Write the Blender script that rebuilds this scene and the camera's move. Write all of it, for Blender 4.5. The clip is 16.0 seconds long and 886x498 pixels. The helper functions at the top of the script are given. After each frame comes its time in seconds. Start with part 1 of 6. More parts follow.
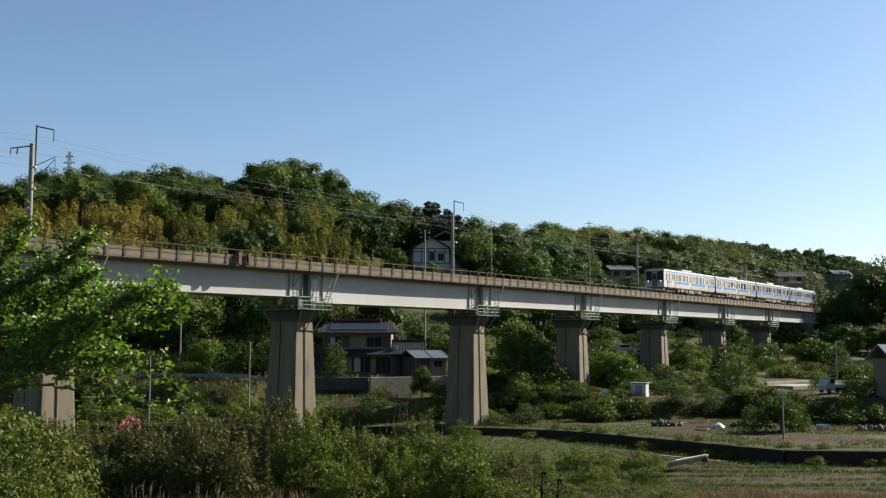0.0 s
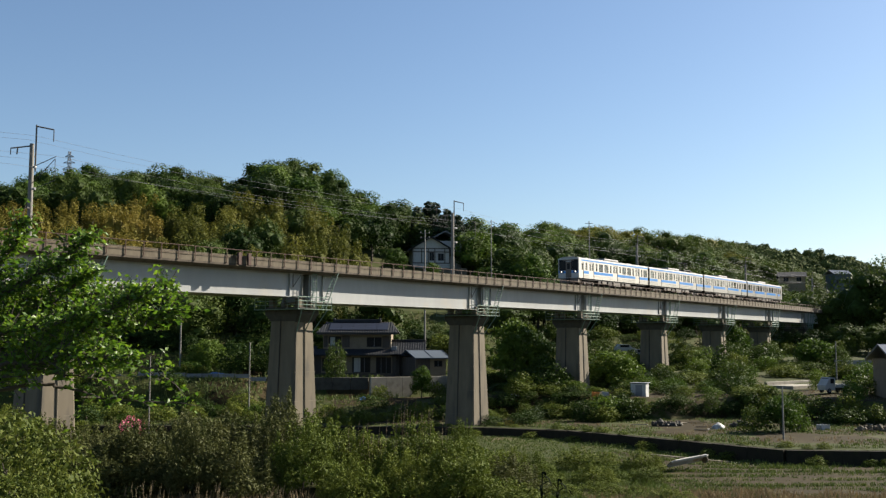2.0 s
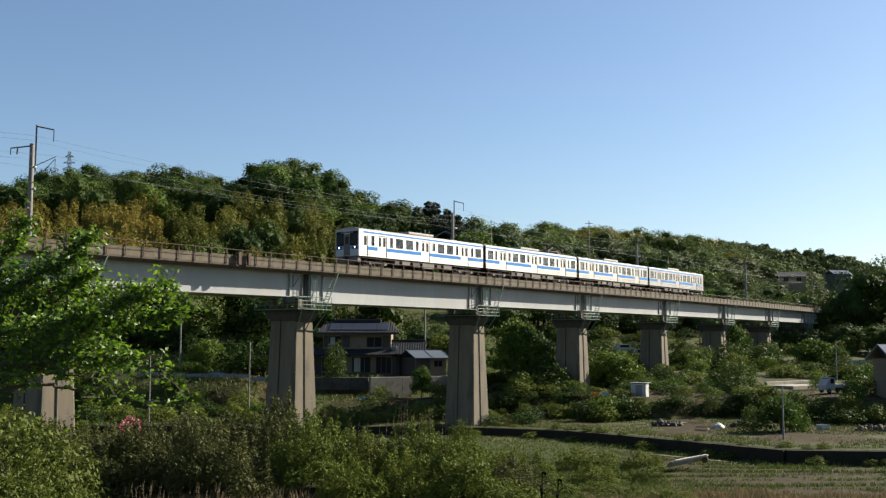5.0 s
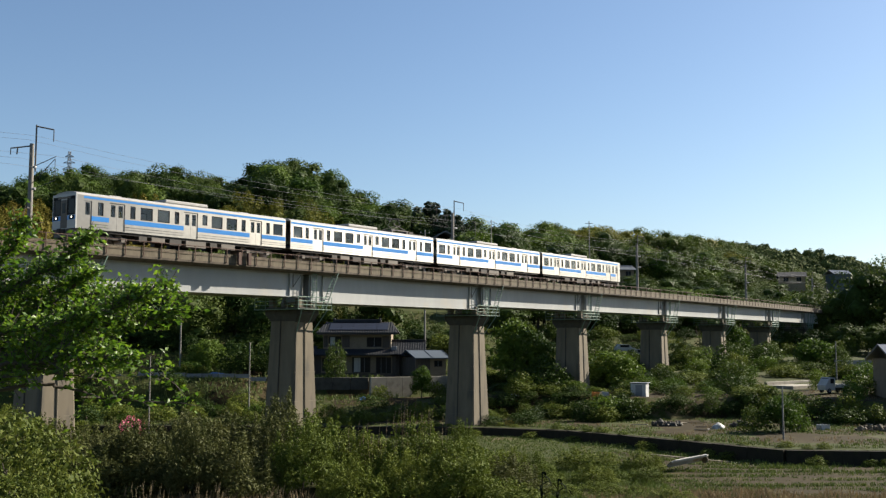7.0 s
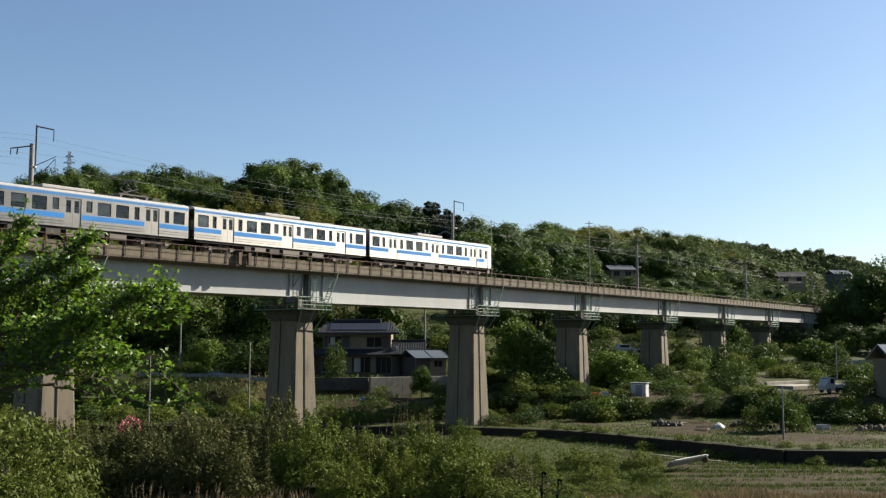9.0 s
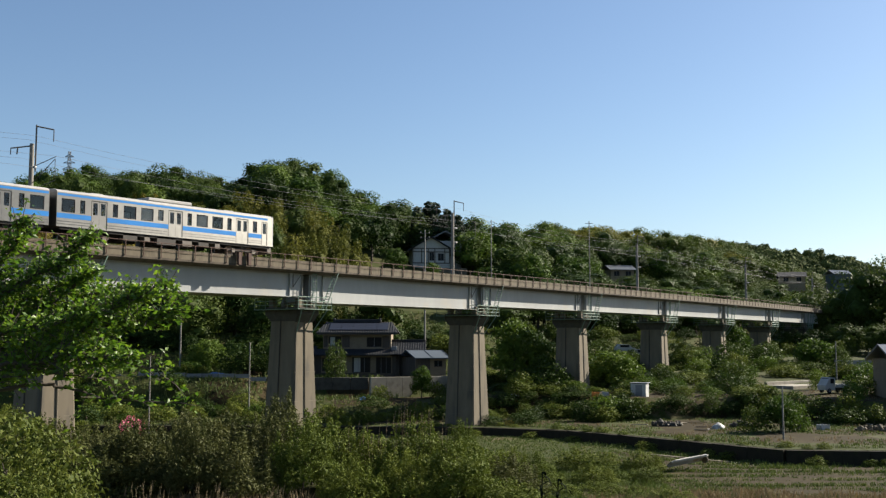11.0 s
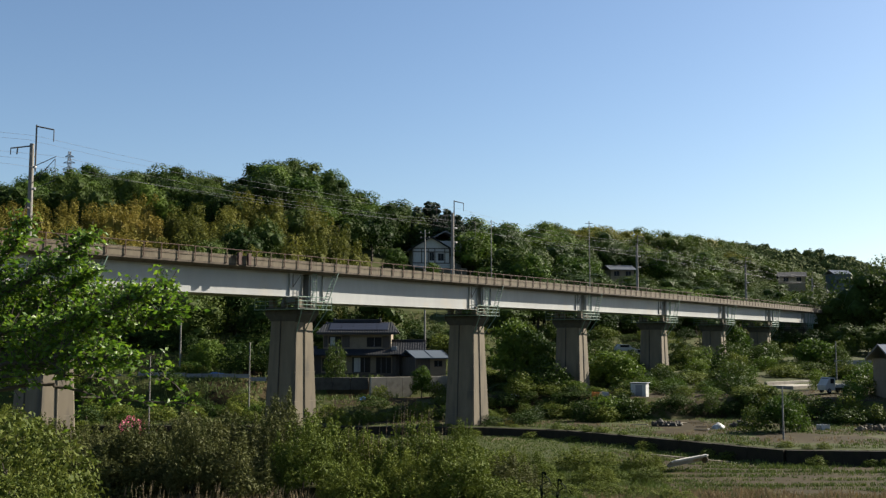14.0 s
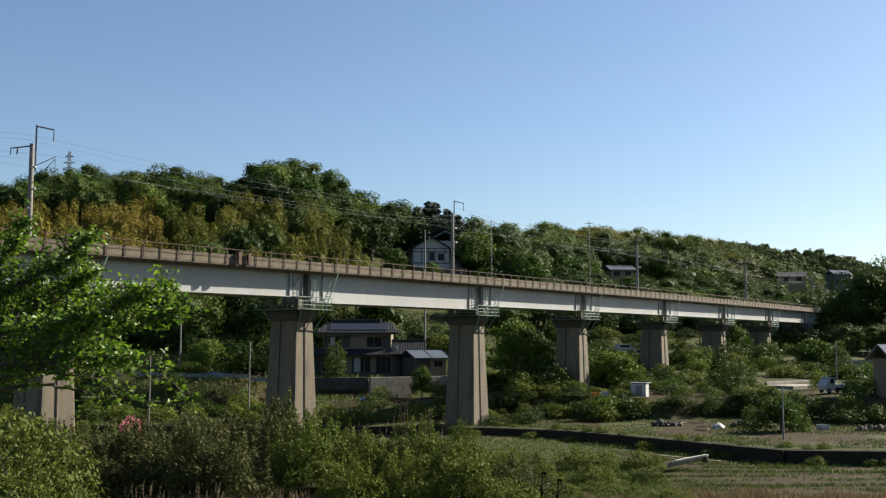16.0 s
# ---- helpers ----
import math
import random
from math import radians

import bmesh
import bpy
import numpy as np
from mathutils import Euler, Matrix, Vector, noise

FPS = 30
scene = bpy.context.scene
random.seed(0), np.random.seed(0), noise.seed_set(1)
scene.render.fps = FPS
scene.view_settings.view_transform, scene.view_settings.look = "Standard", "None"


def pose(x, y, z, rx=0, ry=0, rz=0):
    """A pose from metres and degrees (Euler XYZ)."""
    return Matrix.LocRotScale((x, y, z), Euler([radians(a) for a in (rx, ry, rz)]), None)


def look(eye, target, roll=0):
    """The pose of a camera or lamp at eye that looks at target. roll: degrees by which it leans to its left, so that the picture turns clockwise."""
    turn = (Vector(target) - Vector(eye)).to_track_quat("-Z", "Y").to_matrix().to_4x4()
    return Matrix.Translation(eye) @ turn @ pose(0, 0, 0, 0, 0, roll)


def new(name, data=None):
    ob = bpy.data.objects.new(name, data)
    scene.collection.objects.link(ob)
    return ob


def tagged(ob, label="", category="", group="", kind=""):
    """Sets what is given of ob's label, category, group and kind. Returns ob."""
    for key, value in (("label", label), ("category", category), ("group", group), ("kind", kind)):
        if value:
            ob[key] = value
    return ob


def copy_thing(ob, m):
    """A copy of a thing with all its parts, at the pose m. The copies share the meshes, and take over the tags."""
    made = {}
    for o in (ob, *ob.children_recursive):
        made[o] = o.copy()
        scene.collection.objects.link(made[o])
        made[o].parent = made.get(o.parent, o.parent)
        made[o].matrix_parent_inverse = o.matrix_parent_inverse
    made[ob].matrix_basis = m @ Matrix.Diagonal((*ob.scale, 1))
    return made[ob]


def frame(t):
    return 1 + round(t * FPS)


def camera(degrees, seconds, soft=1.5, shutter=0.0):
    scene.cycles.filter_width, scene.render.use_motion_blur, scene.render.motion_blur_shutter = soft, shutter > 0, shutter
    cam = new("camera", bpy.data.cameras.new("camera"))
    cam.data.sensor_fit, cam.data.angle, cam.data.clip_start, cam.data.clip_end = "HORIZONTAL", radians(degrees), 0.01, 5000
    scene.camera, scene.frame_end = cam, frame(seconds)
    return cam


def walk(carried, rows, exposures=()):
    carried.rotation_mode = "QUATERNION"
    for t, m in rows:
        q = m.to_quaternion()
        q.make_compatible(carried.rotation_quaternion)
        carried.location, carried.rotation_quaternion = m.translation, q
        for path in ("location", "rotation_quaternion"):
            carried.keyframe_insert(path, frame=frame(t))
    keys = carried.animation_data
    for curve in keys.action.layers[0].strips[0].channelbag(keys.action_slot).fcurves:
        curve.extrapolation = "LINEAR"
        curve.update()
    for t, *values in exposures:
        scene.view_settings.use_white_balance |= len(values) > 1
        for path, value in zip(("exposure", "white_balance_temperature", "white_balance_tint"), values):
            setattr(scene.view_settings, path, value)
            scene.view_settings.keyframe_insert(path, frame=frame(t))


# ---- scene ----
# ---- camera ----
cam = camera(46.04, 16.0, soft=1.3)
EYE = (0.0, 0.0, 8.0)
VIEW = look(EYE, (0.0, 100.0, 8.0 + 100.0 * math.tan(0.0894)))
walk(cam, [(0.0, VIEW), (16.0, VIEW)], exposures=[(0.0, 1.42), (16.0, 1.42)])

# ---- world and sun ----
SUN_AZ, SUN_EL = radians(61.0), radians(30.0)     # azimuth from +y towards +x
world = bpy.data.worlds.new("sky")
scene.world = world
world.use_nodes = True
wn = world.node_tree
wn.nodes.clear()
sky = wn.nodes.new("ShaderNodeTexSky")
sky.sky_type = 'NISHITA'
sky.sun_disc = False
sky.sun_elevation, sky.sun_rotation = SUN_EL, SUN_AZ
sky.air_density, sky.dust_density, sky.ozone_density = 1.0, 0.65, 3.4
bg = wn.nodes.new("ShaderNodeBackground")
bg.inputs["Strength"].default_value = 0.051
wo = wn.nodes.new("ShaderNodeOutputWorld")
wn.links.new(sky.outputs[0], bg.inputs[0])
wn.links.new(bg.outputs[0], wo.inputs[0])
sun = new("sun", bpy.data.lights.new("sun", 'SUN'))
sun.data.energy, sun.data.angle, sun.data.color = 5.0, radians(0.5), (1.0, 0.92, 0.78)
sun.matrix_world = look((math.sin(SUN_AZ) * math.cos(SUN_EL) * 300, math.cos(SUN_AZ) * math.cos(SUN_EL) * 300, math.sin(SUN_EL) * 300), (0, 0, 0))


# ---- materials ----
def mat(name, a, b=None, grain=1.0, patch=0.1, rough=0.8, metal=0.0, bump=0.0, stain=None, rand=0.0, translucent=0.0, streak=1.0, spec=0.5, island=0.0):
    """Two-scale mottled surface: a and b mix by grain and patches, stain adds dark blotches, rand varies from thing to thing."""
    m = bpy.data.materials.new(name)
    m.use_nodes = True
    nt = m.node_tree
    nd, ln = nt.nodes, nt.links
    bsdf = nd["Principled BSDF"]
    b = b or tuple(c * 0.8 for c in a)
    tc = nd.new("ShaderNodeTexCoord")
    mp = nd.new("ShaderNodeMapping")
    mp.inputs["Scale"].default_value = (1, 1, streak)
    ln.new(tc.outputs["Object"], mp.inputs[0])

    def noise_tex(scale, detail):
        n = nd.new("ShaderNodeTexNoise")
        n.inputs["Scale"].default_value, n.inputs["Detail"].default_value = scale, detail
        ln.new(mp.outputs[0], n.inputs["Vector"])
        return n.outputs["Fac"]

    def mixer(fac, c1, c2):
        x = nd.new("ShaderNodeMix")
        x.data_type = 'RGBA'
        for sock, v in ((x.inputs[0], fac), (x.inputs[6], c1), (x.inputs[7], c2)):
            if isinstance(v, bpy.types.NodeSocket):
                ln.new(v, sock)
            else:
                sock.default_value = (*v, 1) if isinstance(v, tuple) else v
        return x

    def ramp(fac, lo, hi):
        r = nd.new("ShaderNodeMapRange")
        r.inputs[1].default_value, r.inputs[2].default_value = lo, hi
        ln.new(fac, r.inputs[0])
        return r.outputs[0]

    fine = noise_tex(grain, 6)
    big = noise_tex(patch, 4)
    col = mixer(ramp(fine, 0.3, 0.7), a, b).outputs[2]
    mid = tuple((p + q) / 2 * 0.82 for p, q in zip(a, b))
    col = mixer(ramp(big, 0.45, 0.75), col, mid).outputs[2]
    if stain:
        col = mixer(ramp(noise_tex(patch * 3.1, 8), 0.55, 0.72), col, stain).outputs[2]
    if rand or island:
        if island:
            src = nd.new("ShaderNodeNewGeometry").outputs["Random Per Island"]
        else:
            src = nd.new("ShaderNodeObjectInfo").outputs["Random"]
        amt = rand or island
        hv = nd.new("ShaderNodeHueSaturation")
        v = nd.new("ShaderNodeMapRange")
        v.inputs[3].default_value, v.inputs[4].default_value = 1 - amt, 1 + amt
        ln.new(src, v.inputs[0])
        ln.new(v.outputs[0], hv.inputs["Value"])
        h = nd.new("ShaderNodeMapRange")
        h.inputs[3].default_value, h.inputs[4].default_value = 0.5 + 0.045 * amt, 0.5 - 0.06 * amt
        ln.new(src, h.inputs[0])
        ln.new(h.outputs[0], hv.inputs["Hue"])
        ln.new(col, hv.inputs["Color"])
        col = hv.outputs[0]
    ln.new(col, bsdf.inputs["Base Color"])
    bsdf.inputs["Roughness"].default_value, bsdf.inputs["Metallic"].default_value = rough, metal
    bsdf.inputs["Specular IOR Level"].default_value = spec
    if bump:
        bn = nd.new("ShaderNodeBump")
        bn.inputs["Strength"].default_value, bn.inputs["Distance"].default_value = 0.6, bump
        ln.new(fine, bn.inputs["Height"])
        ln.new(bn.outputs[0], bsdf.inputs["Normal"])
    if translucent:
        tr = nd.new("ShaderNodeBsdfTranslucent")
        ln.new(col, tr.inputs[0])
        ms = nd.new("ShaderNodeMixShader")
        ms.inputs[0].default_value = translucent
        ln.new(bsdf.outputs[0], ms.inputs[1])
        ln.new(tr.outputs[0], ms.inputs[2])
        ln.new(ms.outputs[0], nd["Material Output"].inputs[0])
    return m


def glass(name, tint=(0.5, 0.55, 0.58), rough=0.03):
    m = bpy.data.materials.new(name)
    m.use_nodes = True
    b = m.node_tree.nodes["Principled BSDF"]
    b.inputs["Base Color"].default_value = (*tint, 1)
    b.inputs["Roughness"].default_value, b.inputs["Transmission Weight"].default_value, b.inputs["IOR"].default_value = rough, 1.0, 1.4
    return m


def glow(name, col, power):
    m = bpy.data.materials.new(name)
    m.use_nodes = True
    b = m.node_tree.nodes["Principled BSDF"]
    b.inputs["Base Color"].default_value = (*col, 1)
    b.inputs["Emission Color"].default_value, b.inputs["Emission Strength"].default_value = (*col, 1), power
    return m


CONCRETE = mat("pier concrete", (0.150, 0.123, 0.084), (0.106, 0.086, 0.058), 2.0, 0.35, 0.9, bump=0.01, stain=(0.066, 0.057, 0.044), streak=0.25)
KERB = mat("deck concrete", (0.148, 0.122, 0.081), (0.098, 0.078, 0.052), 2.5, 0.4, 0.9, bump=0.01, stain=(0.058, 0.041, 0.025), streak=0.4)
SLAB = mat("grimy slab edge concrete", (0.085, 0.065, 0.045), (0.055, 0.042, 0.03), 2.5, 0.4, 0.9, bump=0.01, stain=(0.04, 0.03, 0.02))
GIRDER = mat("pale grey girder paint", (0.29, 0.295, 0.29), (0.25, 0.255, 0.25), 1.2, 0.2, 0.55, stain=(0.28, 0.26, 0.225), streak=0.3)
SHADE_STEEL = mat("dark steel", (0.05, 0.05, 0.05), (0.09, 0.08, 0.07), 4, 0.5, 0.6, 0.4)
RUST = mat("rust brown railing paint", (0.080, 0.034, 0.020), (0.044, 0.022, 0.014), 5, 0.6, 0.8)
GREEN_STEEL = mat("green steel paint", (0.10, 0.17, 0.13), (0.15, 0.21, 0.16), 4, 0.5, 0.6)
RAIL = mat("rail steel", (0.16, 0.11, 0.08), (0.25, 0.2, 0.17), 4, 0.5, 0.5, 0.7)
POLE = mat("weathered pole concrete", (0.208, 0.192, 0.168), (0.152, 0.144, 0.128), 4, 0.6, 0.85)
WIRE = mat("dark cable", (0.14, 0.14, 0.15), None, 5, 1, 0.6)
STEEL = mat("brushed stainless steel", (0.255, 0.246, 0.228), (0.21, 0.203, 0.188), 3.0, 0.3, 0.43, 0.9)


def brushed(m, amount):
    """Fine horizontal brushing: highlights spread up and down."""
    nt = m.node_tree
    tg = nt.nodes.new("ShaderNodeTangent")
    tg.direction_type, tg.axis = 'RADIAL', 'Z'
    b = nt.nodes["Principled BSDF"]
    b.inputs["Anisotropic"].default_value, b.inputs["Anisotropic Rotation"].default_value = amount, 0.25
    nt.links.new(tg.outputs[0], b.inputs["Tangent"])


brushed(STEEL, 0.68)
WHITE = mat("white front paint", (0.381, 0.381, 0.367), (0.340, 0.340, 0.326), 3, 0.4, 0.5)
BLUE = mat("sky blue stripe", (0.018, 0.165, 0.46), (0.022, 0.18, 0.50), 3, 0.4, 0.3)
BLACK = mat("black front panel", (0.012, 0.012, 0.014), (0.016, 0.016, 0.018), 3, 0.4, 0.7, spec=0.05)
ROOF_GREY = mat("roof grey", (0.32, 0.31, 0.29), (0.26, 0.25, 0.24), 3, 0.4, 0.7)
# both underfloor tones are deepened to hold the shadow below the bodies
UNDER = mat("underfloor grime", (0.028, 0.025, 0.022), (0.05, 0.04, 0.032), 4, 0.6, 0.8)
EQUIP = mat("underfloor box grey", (0.13, 0.108, 0.088), (0.09, 0.075, 0.06), 3, 0.5, 0.7)
GLASS = glass("tinted glass", (0.55, 0.58, 0.60))
BLIND = mat("pale window blind", (0.33, 0.33, 0.31), (0.28, 0.28, 0.26), 6, 1, 0.85)
LAMP = glow("headlight", (1.0, 0.93, 0.8), 1.0)
SEAT = mat("seat moquette", (0.05, 0.07, 0.16), None, 8, 1, 0.9)
INSIDE = mat("cabin lining", (0.45, 0.44, 0.42), None, 4, 1, 0.7)


# ---- mesh tools ----
def put(name, bm, material, parent=None, m=None, label="", smooth=False):
    me = bpy.data.meshes.new(name)
    bm.to_mesh(me)
    bm.free()
    for mt in (material if isinstance(material, (list, tuple)) else [material]):
        me.materials.append(mt)
    if smooth:
        for p in me.polygons:
            p.use_smooth = True
    ob = new(name, me)
    if parent is not None:
        ob.parent = parent
    if m is not None:
        ob.matrix_basis = m
    if label:
        ob["label"] = label
    return ob


def part(name, bm, material, parent, label="", smooth=False, m=None):
    return put(name, bm, material, parent, m, label, smooth)


def again(ob, parent, m, name=None):
    """Another object on the same mesh."""
    o = new(name or ob.name.split(".")[0], ob.data)
    o.parent = parent
    o.matrix_basis = m
    return o


def boxes(*bs, bevel=0.0):
    """Boxes (x0, x1, y0, y1, z0, z1) joined in one mesh."""
    bm = bmesh.new()
    for x0, x1, y0, y1, z0, z1 in bs:
        v = [bm.verts.new(c) for c in ((x0, y0, z0), (x1, y0, z0), (x1, y1, z0), (x0, y1, z0), (x0, y0, z1), (x1, y0, z1), (x1, y1, z1), (x0, y1, z1))]
        for f in ((3, 2, 1, 0), (4, 5, 6, 7), (0, 1, 5, 4), (1, 2, 6, 5), (2, 3, 7, 6), (3, 0, 4, 7)):
            bm.faces.new([v[i] for i in f])
    if bevel:
        bmesh.ops.bevel(bm, geom=bm.edges[:], offset=bevel, segments=1, affect='EDGES')
    return bm


def rod(bm, a, b, r, r2=None, n=6, caps=True):
    """A tapered rod from a to b, added to bm."""
    a, b = Vector(a), Vector(b)
    d = (b - a).normalized()
    u = d.orthogonal().normalized()
    w = d.cross(u)
    r2 = r if r2 is None else r2
    rings = []
    for c, q in ((a, r), (b, r2)):
        rings.append([bm.verts.new(c + (u * math.cos(k * 2 * math.pi / n) + w * math.sin(k * 2 * math.pi / n)) * q) for k in range(n)])
    for k in range(n):
        bm.faces.new((rings[0][k], rings[0][(k + 1) % n], rings[1][(k + 1) % n], rings[1][k]))
    if caps:
        bm.faces.new(rings[0][::-1])
        bm.faces.new(rings[1])
    return bm


def rods(*rs, n=6):
    bm = bmesh.new()
    for r in rs:
        rod(bm, *r, n=n)
    return bm


def prism(profile, x0, x1):
    """A profile of (y, z) points drawn out along x."""
    bm = bmesh.new()
    a = [bm.verts.new((x0, y, z)) for y, z in profile]
    b = [bm.verts.new((x1, y, z)) for y, z in profile]
    n = len(profile)
    for i in range(n):
        bm.faces.new((a[i], a[(i + 1) % n], b[(i + 1) % n], b[i]))
    bm.faces.new(a[::-1])
    bm.faces.new(b)
    bmesh.ops.recalc_face_normals(bm, faces=bm.faces[:])
    return bm


def empty(name, m, label, category, group="", kind=""):
    e = new(name)
    e.empty_display_size = 0.3
    e.matrix_basis = m
    return tagged(e, label, category, group, kind)


# ---- the line of the railway ----
TH0, BEND, NEAR_X, NEAR_Y = 0.6636, -0.0005, -25.09, 70.33
RAIL_Z = 14.75


def line(s, o=0.0):
    """Plan point at s metres along the track, o metres off its centre line towards the valley."""
    n = 24
    ds = s / n
    x, y = NEAR_X, NEAR_Y
    for i in range(n):
        th = TH0 + BEND * ds * (i + 0.5)
        x += math.sin(th) * ds
        y += math.cos(th) * ds
    th = TH0 + BEND * s
    return x + math.cos(th) * (o - 1.4), y - math.sin(th) * (o - 1.4), th


def on_line(s, z=RAIL_Z, o=0.0):
    """Pose on the track: x along it, y away from the valley, z up."""
    x, y, th = line(s, o)
    return pose(x, y, z, 0, 0, 90 - math.degrees(th))


def pierced(x0, x1, z0, z1, holes, y=0.0, thick=0.05):
    """An upright sheet in the xz plane from y to y + thick with real rectangular openings."""
    xs = sorted({x0, x1, *[h[0] for h in holes], *[h[1] for h in holes]})
    zs = sorted({z0, z1, *[h[2] for h in holes], *[h[3] for h in holes]})
    bm = bmesh.new()

    def quad(*c):
        bm.faces.new([bm.verts.new(p) for p in c])

    for a, b in zip(xs, xs[1:]):
        for c, d in zip(zs, zs[1:]):
            mx, mz = (a + b) / 2, (c + d) / 2
            if any(h[0] < mx < h[1] and h[2] < mz < h[3] for h in holes):
                continue
            quad((a, y, c), (b, y, c), (b, y, d), (a, y, d))
            quad((a, y + thick, d), (b, y + thick, d), (b, y + thick, c), (a, y + thick, c))
    for a, b, c, d in [*holes, (x0, x1, z0, z1)]:
        quad((a, y, c), (a, y + thick, c), (a, y + thick, d), (a, y, d))
        quad((b, y, d), (b, y + thick, d), (b, y + thick, c), (b, y, c))
        quad((a, y, c), (b, y, c), (b, y + thick, c), (a, y + thick, c))
        quad((a, y + thick, d), (b, y + thick, d), (b, y, d), (a, y, d))
    bmesh.ops.remove_doubles(bm, verts=bm.verts[:], dist=1e-4)
    bmesh.ops.recalc_face_normals(bm, faces=bm.faces[:])
    return bm


# ---- ground ----
def table(rows):
    xs = [r[0] for r in rows]
    cols = list(zip(*rows))[1:]
    return lambda x: tuple(float(np.interp(x, xs, c)) for c in cols)


canal_at = table([(-200, 108), (-20, 107), (4.8, 104.9), (11.5, 101), (16, 94.7), (20.7, 87.5), (25.7, 80.2), (33, 79.3), (200, 84)])
bank_at = table([(-200, 122), (-20, 119), (14, 117), (21.5, 111), (33, 113), (45, 103), (200, 96)])
foot_at = table([(-200, 112, 4), (-60, 122, 4), (-25, 126, 4), (0, 143, 4.2), (20, 156, 4.2), (40, 172, 4.5), (75, 214, 6), (120, 270, 8), (300, 330, 8)])
ridge_at = table([(-300, 250, 33), (-102, 245, 37), (-74, 250, 42), (-48, 250, 40), (-36, 255, 44), (-19, 250, 34.5), (-9, 240, 30), (4, 235, 26.5), (14, 262, 28), (39, 330, 37), (75, 350, 36), (112, 415, 39), (135, 425, 28), (160, 435, 17), (300, 470, 10)])


def ease(t):
    t = min(1, max(0, t))
    return t * t * (3 - 2 * t)


def ground_z(x, y):
    if -18.5 < x < 2.5 and max(130 if x < -9 else 0, 128.2 + (x + 8.9) * 0.62) < y < 147:
        return 3.6
    if -21 < x < 5 and 117 < y <= max(130, 128.2 + (x + 8.9) * 0.62):
        return 0.5 + 0.8 * ease((y - 117) / 8) + noise.noise((x * 0.5, y * 0.5, 3)) * 0.1
    (yc,), (yb,) = canal_at(x), bank_at(x)
    yf, zf = foot_at(x)
    yr, zr = ridge_at(x)
    rough = noise.noise((x * 0.13, y * 0.13, 0)) * 0.22 + noise.noise((x * 0.5, y * 0.5, 3)) * 0.07
    if y < yc + 1.5:
        near = 6.4 + (-1.2 - 6.4) * ease((y - 7) / 30)
        bed = 1.1 * ease((14 - x) / 24) * ease((y - 30) / 12) * ease((82 - y) / 25)
        return near + bed + rough * (0.4 if y > 7 else 0.1)
    if y < yb:
        return -0.4 + 0.3 * ease((x - 5) / 20) + rough * 0.5
    if y < yf:
        t = (y - yb) / (yf - yb)
        return -0.2 + 2.2 * ease((y - yb) / 2.5) + (zf - 2.0) * ease(t * 1.1 - 0.1) + rough
    t = (y - yf) / (yr - yf)
    if t < 1:
        z = zf + (zr - zf) * (t * 0.75 + 0.25 * ease(t))
        step = 2.2
        q = math.floor(z / step)
        f = z / step - q
        terr = (q + ease((f - 0.55) / 0.45)) * step
        w = ease((0.45 - t) / 0.15)
        return z * (1 - w) + terr * w + rough * 2
    return zr - 6 * ease((y - yr) / 120) + rough * 2


GRASS = mat("rough grass and weeds", (0.026, 0.040, 0.008), (0.047, 0.046, 0.014), 0.9, 0.09, 0.95, bump=0.08, stain=(0.077, 0.061, 0.031), spec=0.1)
SOIL = mat("tilled brown soil", (0.035, 0.024, 0.009), (0.022, 0.017, 0.006), 2.0, 0.2, 0.95, bump=0.06, stain=(0.059, 0.050, 0.015), spec=0.1)


def axis(lo, hi, step, far, n=14):
    mid = list(np.arange(lo, hi + step / 2, step))
    grow = [step * 1.0 * (((far / step) ** (1 / n)) ** k) for k in range(1, n + 1)]
    return [lo - g for g in reversed(grow)] + mid + [hi + g for g in grow]


def build_ground():
    xs = axis(-120, 130, 1.6, 3500)
    ys = axis(2, 300, 1.3, 3500)
    zs = [[ground_z(x, y) for x in xs] for y in ys]
    verts = [(x, y, z) for y, row in zip(ys, zs) for x, z in zip(xs, row)]
    nx = len(xs)
    faces, soil = [], []
    for j in range(len(ys) - 1):
        for i in range(nx - 1):
            faces.append((j * nx + i, j * nx + i + 1, (j + 1) * nx + i + 1, (j + 1) * nx + i))
            cx, cy = xs[i], ys[j]
            field = cx > 13 + noise.noise((cy * 0.3, 0, 5)) * 2 and 44 < cy < canal_at(cx)[0] - 1 - max(0, (26 - cx)) * 0.7
            yard = 12 < cx < 60 and canal_at(cx)[0] + 4 < cy < 124 and noise.noise((cx * 0.14, cy * 0.14, 9)) > -0.12 or (-30 < cx < 12 and 108 < cy < 130 and noise.noise((cx * 0.14, cy * 0.14, 9)) > 0.0)
            soil.append(1 if field or yard else 0)
    me = bpy.data.meshes.new("ground")
    me.from_pydata(verts, [], faces)
    me.materials.append(GRASS)
    me.materials.append(SOIL)
    me.polygons.foreach_set("material_index", soil)
    me.polygons.foreach_set("use_smooth", [True] * len(faces))
    return tagged(new("ground", me), "valley floor of weeds, tilled soil and grassy terraces", "ground", kind="structure")


build_ground()

# ---- viaduct ----
PIERS = [-166, -143, -120, -96.4, -72.4, -48.7, -25.0, -0.9, 21.9, 47.3, 69.4, 93.1, 116.2, 139.5, 162.6]
END_S = 181.0
S_FIRST = -178.0


